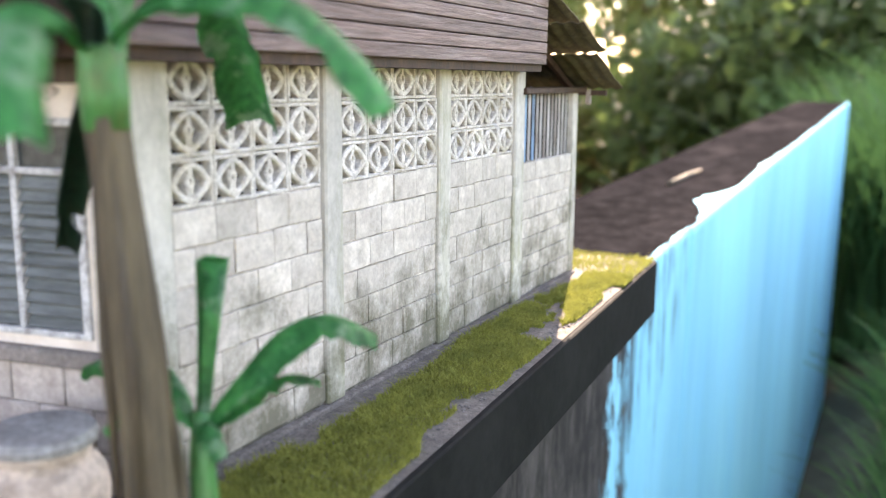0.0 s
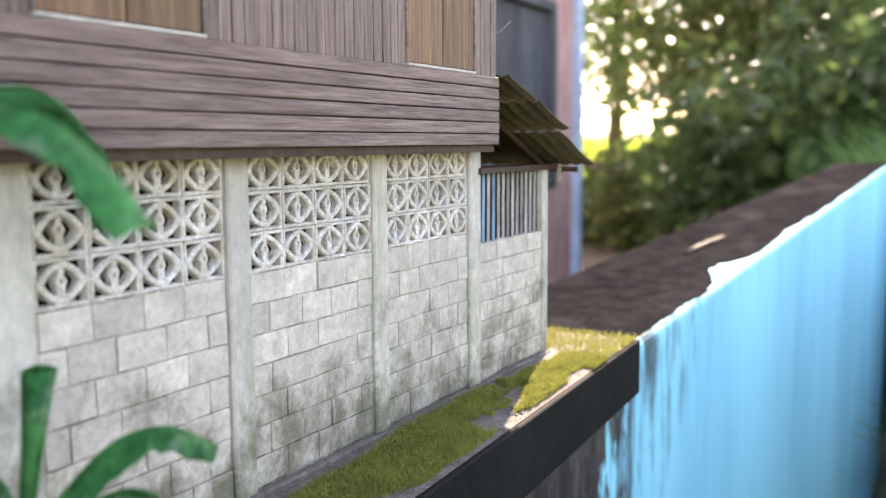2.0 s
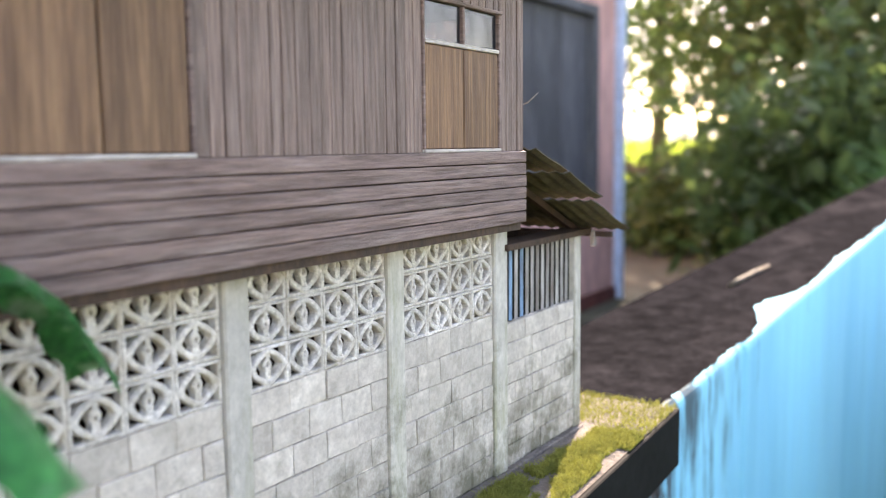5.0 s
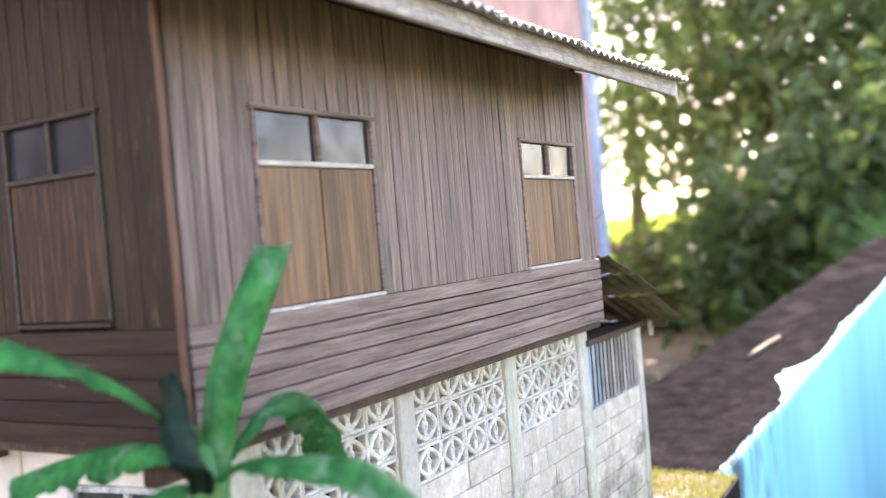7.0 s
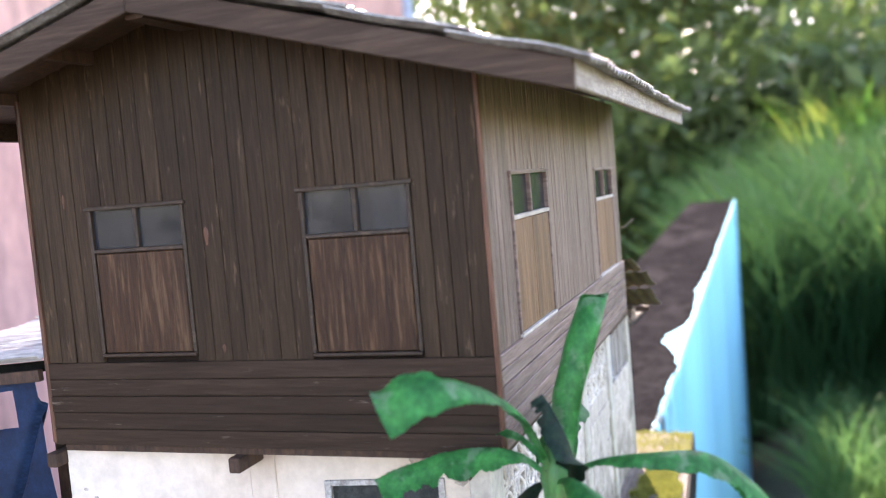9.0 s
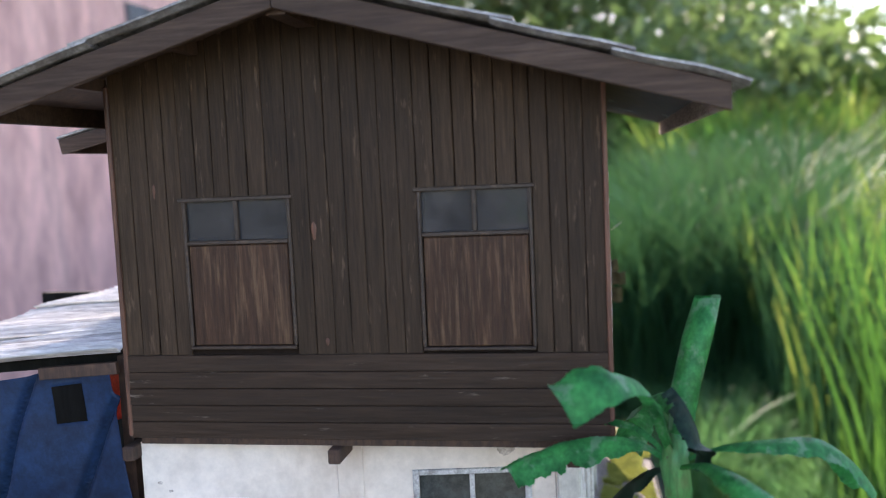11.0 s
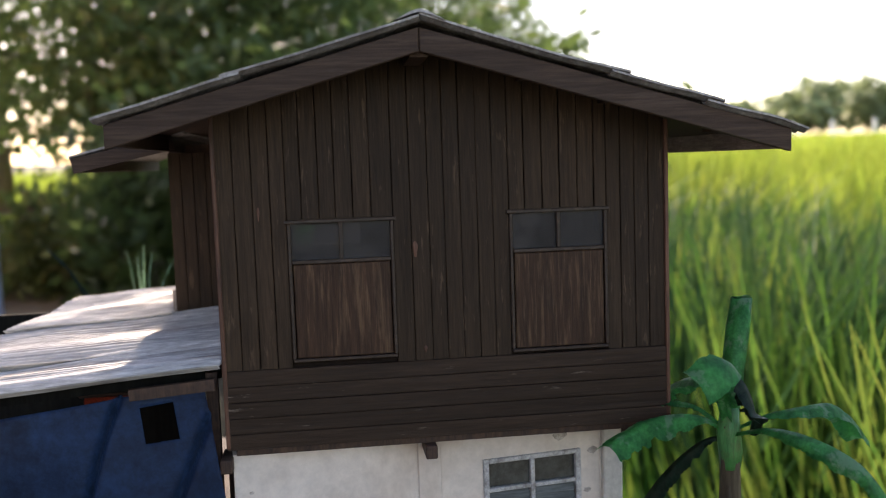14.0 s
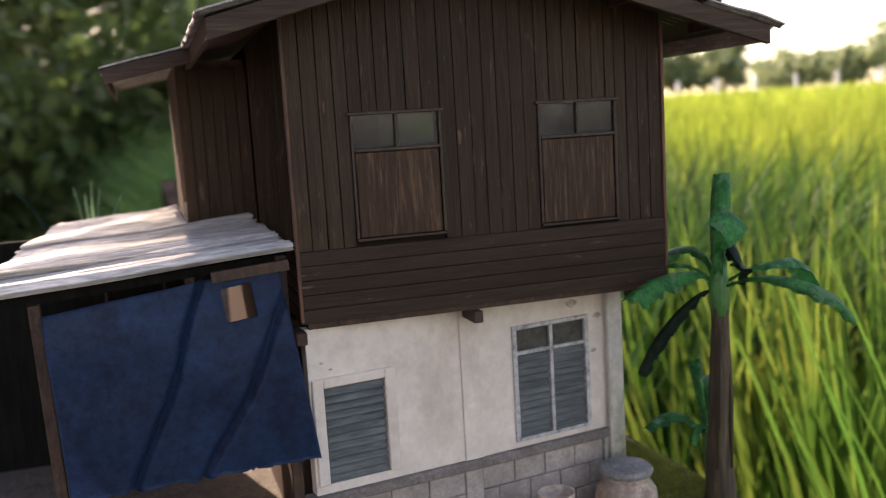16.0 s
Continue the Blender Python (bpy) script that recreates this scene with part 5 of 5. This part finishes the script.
# ---- pink house beyond the wall ----
pink = thing("pink_house", -4200, 4000, -1300, "pink rendered house with maroon plinth and grey shutters", "house")
PX, PY1 = -3200.0, 8200.0
bm = bmesh.new()
pierced(bm, 'x', PX - 200, PX, 4000, PY1, -1170, 3600, [(5500.0, 7720.0, -280.0, 1350.0)])
part("wall", bm, M_PINK, pink, "pale pink rendered wall")
bm = bmesh.new()
pierced(bm, 'x', PX - 200, PX, -3000, 4000, -1170, 3600, [(900.0, 2700.0, -280.0, 1350.0)])
part("wall", bm, M_PINK, pink, "pale pink rendered wall")
part("end_wall", boxes((PX - 4000, PX - 200, PY1 - 200, PY1, -1600, 3600)), M_PINK, pink)
part("plinth", boxes((PX - 200, PX + 25, -3000, PY1 + 10, -1700, -1170)), M_MAROON, pink, "maroon painted plinth")
part("downpipe", boxes((PX - 20, PX + 75, PY1 - 40, PY1 + 60, -1500, 3550), bev=20), M_PIPE, pink, "pale blue corner trim")
for a, b in ((5500.0, 7720.0), (900.0, 2700.0)):
    bm = bmesh.new()
    pierced(bm, 'x', PX - 120, PX + 30, a, b, -280, 1350, [(a + 90, b - 90, -200, 1270)])
    w = part("window", bm, M_FARSHUT, pink, "grey window frame")
    for k in range(4):
        p = a + 90 + (b - a - 180) * k / 4
        q = a + 90 + (b - a - 180) * (k + 1) / 4
        part("shutter", boxes((PX - 90, PX - 50, p + 8, q - 8, -195, 1265), bev=6), M_FARSHUT, w, "grey closed shutter")
part("roof", boxes((PX - 4300, PX + 700, -3400, PY1 + 500, 3600, 3760), bev=20), M_FARSHUT, pink, "grey sheet roof")

# ---- rice, tall grass ----
def rice_near(rng):
    d = 0.55 + 3.6 * rng.random() ** 1.3
    a = radians(rng.uniform(-12, 62))
    x, y = -0.15 + d * math.sin(a), -0.1 + d * math.cos(a)
    if x < 0.30 + 0.02 * y or a < radians(9) + 0.05 * math.sin(d * 3):
        return None
    return x, y, ground_z(x, y), 1.0
def rice_mid(rng):
    d = 4.0 + 14 * rng.random() ** 1.2
    a = radians(rng.uniform(-14, 58))
    x, y = d * math.sin(a), d * math.cos(a)
    if x < 0.1 or a < radians(8):
        return None
    return x, y, ground_z(x, y), 1.0
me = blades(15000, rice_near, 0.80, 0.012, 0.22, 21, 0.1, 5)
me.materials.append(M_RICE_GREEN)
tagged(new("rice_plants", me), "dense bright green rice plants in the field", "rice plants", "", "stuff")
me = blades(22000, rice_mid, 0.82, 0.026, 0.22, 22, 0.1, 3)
me.materials.append(M_RICE_SUNTONE)
tagged(new("rice_plants", me), "dense rice plants farther off, coloured sunlit yellow-green", "rice plants", "", "stuff")
def rice_far(rng):
    d = 17 + 48 * rng.random() ** 1.1
    a = radians(rng.uniform(-30, 58))
    x, y = d * math.sin(a), d * math.cos(a)
    return x, y, ground_z(x, y), 1.0
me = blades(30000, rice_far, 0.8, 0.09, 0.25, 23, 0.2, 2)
me.materials.append(M_RICE_SUNTONE)
tagged(new("rice_plants", me), "far rice plants, coloured sunlit yellow", "rice plants", "", "stuff")
def tall_far(rng):
    y = rng.uniform(3.2, 8.0)
    x = rng.uniform(-0.36, 0.10 + 0.16 * y)
    return x, y, ground_z(x, y), 0.92 + 0.26 * noise.noise((x * 2.0, y * 1.5, 3)) + 0.20 * max(0.0, x)
def tall_side(rng):
    y = rng.uniform(0.9, 3.4)
    x = 0.34 + (0.15 + 0.22 * y) * rng.random() ** 1.2
    return x, y, ground_z(x, y), 0.72 + 0.25 * x + 0.2 * noise.noise((x * 3.0, y * 2.0, 7))
def tall_sunny(rng):
    y = rng.uniform(6.3, 9.0)
    x = y * math.tan(radians(rng.uniform(2.5, 13.0)))
    return x, y, ground_z(x, y), 0.95 + 0.5 * noise.noise((x * 1.3, y * 0.9, 9)) + 0.8 * x / y
# this stand takes the brighter rice colour to pass as sunlit
me = blades(9000, tall_sunny, 1.2, 0.026, 0.40, 29, 0.1, 5)
me.materials.append(M_RICE_GREEN)
tagged(new("tall_grass", me), "tall grass coloured sunlit yellow-green at the field's edge", "grass", "", "stuff")
me = blades(18000, tall_far, 0.98, 0.014, 0.55, 25, 0.1, 6)
me.materials.append(M_TALL_SHADE)
tagged(new("tall_grass", me), "tall grass behind the painted wall, toned dark green for shade", "grass", "", "stuff")
def low_grass(rng):
    x, y = rng.uniform(0.03, 1.0), rng.uniform(0.7, 3.5)
    return x, y, ground_z(x, y), 0.8 + 0.4 * noise.noise((x * 4.0, y * 3.0, 1))
me = blades(14000, low_grass, 0.36, 0.009, 0.8, 31, 0.1, 5)
me.materials.append(M_LOWGRASS)
tagged(new("low_grass", me), "short green grass at the foot of the painted wall", "grass", "", "stuff")
me = blades(10000, tall_side, 0.92, 0.010, 0.50, 26, 0.1, 6, (-1.9, 1.9))
me.materials.append(M_TALL_SHADE)
tagged(new("tall_grass", me), "tall grass beside the painted wall, toned dark green for shade", "grass", "", "stuff")


# ---- trees ----
def leaf_cloud(centres, spread, count, size, seed):
    r = np.random.RandomState(seed)
    c = np.asarray(centres)
    idx = r.randint(0, len(c), count)
    p = c[idx] + r.normal(0, 1, (count, 3)) * np.asarray(spread)
    a = r.normal(0, 1, (count, 3)); a /= np.linalg.norm(a, axis=1)[:, None]
    b = np.cross(a, r.normal(0, 1, (count, 3))); b /= np.linalg.norm(b, axis=1)[:, None]
    s = size * r.uniform(0.6, 1.4, (count, 1))
    quad = np.stack([p - a * s, p + b * s * 0.45, p + a * s, p - b * s * 0.45], 1).reshape(-1, 3)
    me = bpy.data.meshes.new("leaves")
    me.from_pydata(quad.tolist(), [], [(4 * i, 4 * i + 1, 4 * i + 2, 4 * i + 3) for i in range(count)])
    return me


def tree(x, y, height, width, leaves, size, seed, mat, label):
    z = ground_z(x, y)
    r = random.Random(seed)
    root = thing("tree", x * 1000, y * 1000, z * 1000, label, "tree", "trees behind the wall")
    bm = bmesh.new()
    lean = r.uniform(-0.3, 0.3)
    tube(bm, [(x * 1000, y * 1000, z * 1000 - 100), ((x + lean * 0.4) * 1000, y * 1000, (z + height * 0.35) * 1000), ((x + lean) * 1000, y * 1000, (z + height * 0.75) * 1000)], [height * 22, height * 16, height * 6], 10, 0.1)
    ends = []
    for k in range(11):
        f = 0.22 + 0.7 * k / 11
        a = k * 2.4 + r.uniform(-0.4, 0.4)
        l = width * (1.05 - 0.55 * f) * r.uniform(0.6, 1.0)
        s = (x + lean * f, y, z + height * f * 0.8)
        e = (s[0] + l * math.cos(a), s[1] + l * math.sin(a), s[2] + l * r.uniform(0.15, 0.6))
        tube(bm, [tuple(v * 1000 for v in s), tuple((u * 0.5 + v * 0.5) * 1000 for u, v in zip(s, e)), tuple(v * 1000 for v in e)], [height * 7, height * 4.5, height * 1.5], 6)
        ends += [e, tuple(u * 0.4 + v * 0.6 for u, v in zip(s, e))]
    ends.append((x + lean, y, z + height * 0.9))
    part("trunk", bm, M_TRUNK, root, "", True)
    me = leaf_cloud(ends, (width * 0.18, width * 0.18, height * 0.055), leaves, size, seed)
    me.materials.append(mat)
    tagged(hang(new("crown", me), root), "ragged crown of small dark leaves")


rng = random.Random(77)
for k, (az, d, h, w) in enumerate([(-27, 19, 9.0, 3.0), (-19, 22, 9.5, 3.4), (-14, 14, 7.4, 2.6),
                                   (-10, 15, 7.0, 3.0), (-5, 12, 5.2, 2.3), (0, 16, 6.4, 2.8), (5, 20, 6.0, 2.6), (10, 26, 6.0, 2.8)]):
    a = radians(az)
    tree(d * math.sin(a), d * math.cos(a), h, w, 3300 if az < -15 else 6500, 0.095, 100 + k, M_FOLIAGE, "broad dark green tree behind the garden wall")
bm_seed = 300
for k in range(16):
    az = radians(-20 + 2.1 * k + rng.uniform(-1, 1))
    d = rng.uniform(7.0, 9.5)
    low = 0.45 if math.degrees(az) < -13.5 else 1.0
    d += 5.0 if low < 1 else 0.8
    x, y = d * math.sin(az), d * math.cos(az)
    z = ground_z(x, y)
    root = thing("shrub", x * 1000, y * 1000, z * 1000, "dark leafy shrub under the trees", "shrub", "undergrowth")
    for q in range(4):
        aa = q * 1.6
        bm = bmesh.new()
        tube(bm, [(x * 1000, y * 1000, z * 1000 - 50), ((x + 0.3 * math.cos(aa)) * 1000, (y + 0.3 * math.sin(aa)) * 1000, (z + 0.9 * low) * 1000)], [30, 10], 6)
        part("stem", bm, M_TRUNK, root)
    cs = [(x + rng.uniform(-0.7, 0.7), y + rng.uniform(-0.5, 0.5), z + rng.uniform(0.2, 1.6 * low)) for _ in range(9)]
    me = leaf_cloud(cs, (0.32, 0.32, 0.28), 1500, 0.10, 300 + k)
    me.materials.append(M_FOLIAGE)
    tagged(hang(new("foliage", me), root), "dense dark leaves")
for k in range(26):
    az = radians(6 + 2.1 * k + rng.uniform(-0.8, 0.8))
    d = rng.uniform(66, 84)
    tree(d * math.sin(az), d * math.cos(az), rng.uniform(2.6, 5.2), rng.uniform(2.0, 3.4), 700, 0.42, 500 + k, M_HAZETREE, "far tree, coloured pale as haze, along the edge of the field")
fence = thing("fence", 30000, 50000, ground_z(30, 50) * 1000, "row of white fence posts across the far field", "fence")
for k in range(24):
    az = radians(8 + 2.2 * k)
    x, y = 60 * math.sin(az), 60 * math.cos(az)
    z = ground_z(x, y) * 1000
    part("post", boxes((x * 1000 - 90, x * 1000 + 90, y * 1000 - 90, y * 1000 + 90, z - 100, z + 1500)), M_POST, fence)
rails = thing("fence", -4500, 11500, ground_z(-4.5, 11.5) * 1000, "dark timber rail fence along the yard", "fence")
for k in range(7):
    x, y = -6.3 + 0.75 * k, 12.2 - 0.05 * k
    z = ground_z(x, y) * 1000
    part("post", boxes((x * 1000 - 45, x * 1000 + 45, y * 1000 - 45, y * 1000 + 45, z - 60, 40), bev=8), M_TRUNK, rails)
for z in (-190, -560):
    bm = bmesh.new()
    bar(bm, (-6500, 12130, z), (-1600, 11830, z + 20), 40, 110)
    part("rail", bm, M_TRUNK, rails)

# ---- weeds behind the shed ----
def weed(x, y, tips, mat, label):
    root = thing("seedling", x, y, 17.6, label, "plant")
    for q, (dx, dy, top, w) in enumerate(tips):
        part("leaf", banana_leaf([(x, y, 17), (x + dx * 0.15, y + dy * 0.2, 17 + (top - 17) * 0.5), (x + dx * 0.55, y + dy * 0.6, 17 + (top - 17) * 0.85), (x + dx, y + dy, top)], [w * 0.7, w, w, w * 0.3], 0.5, 90 + q, 0.1), mat, root)
weed(-388, 456, [(-9, 0, 171, 2.2), (3, -1, 174, 2.4), (8, 2, 168, 2.0), (22, 3, 163, 1.8), (-2, 2, 166, 2.2)], M_WEED, "thin pale green seedling behind the shed")
weed(-392, 400, [(-40, 0, 179, 3.4), (-24, 2, 158, 3.0), (8, -5, 148, 3.0)], M_LEAFDK, "spiky dark green plant behind the shed")
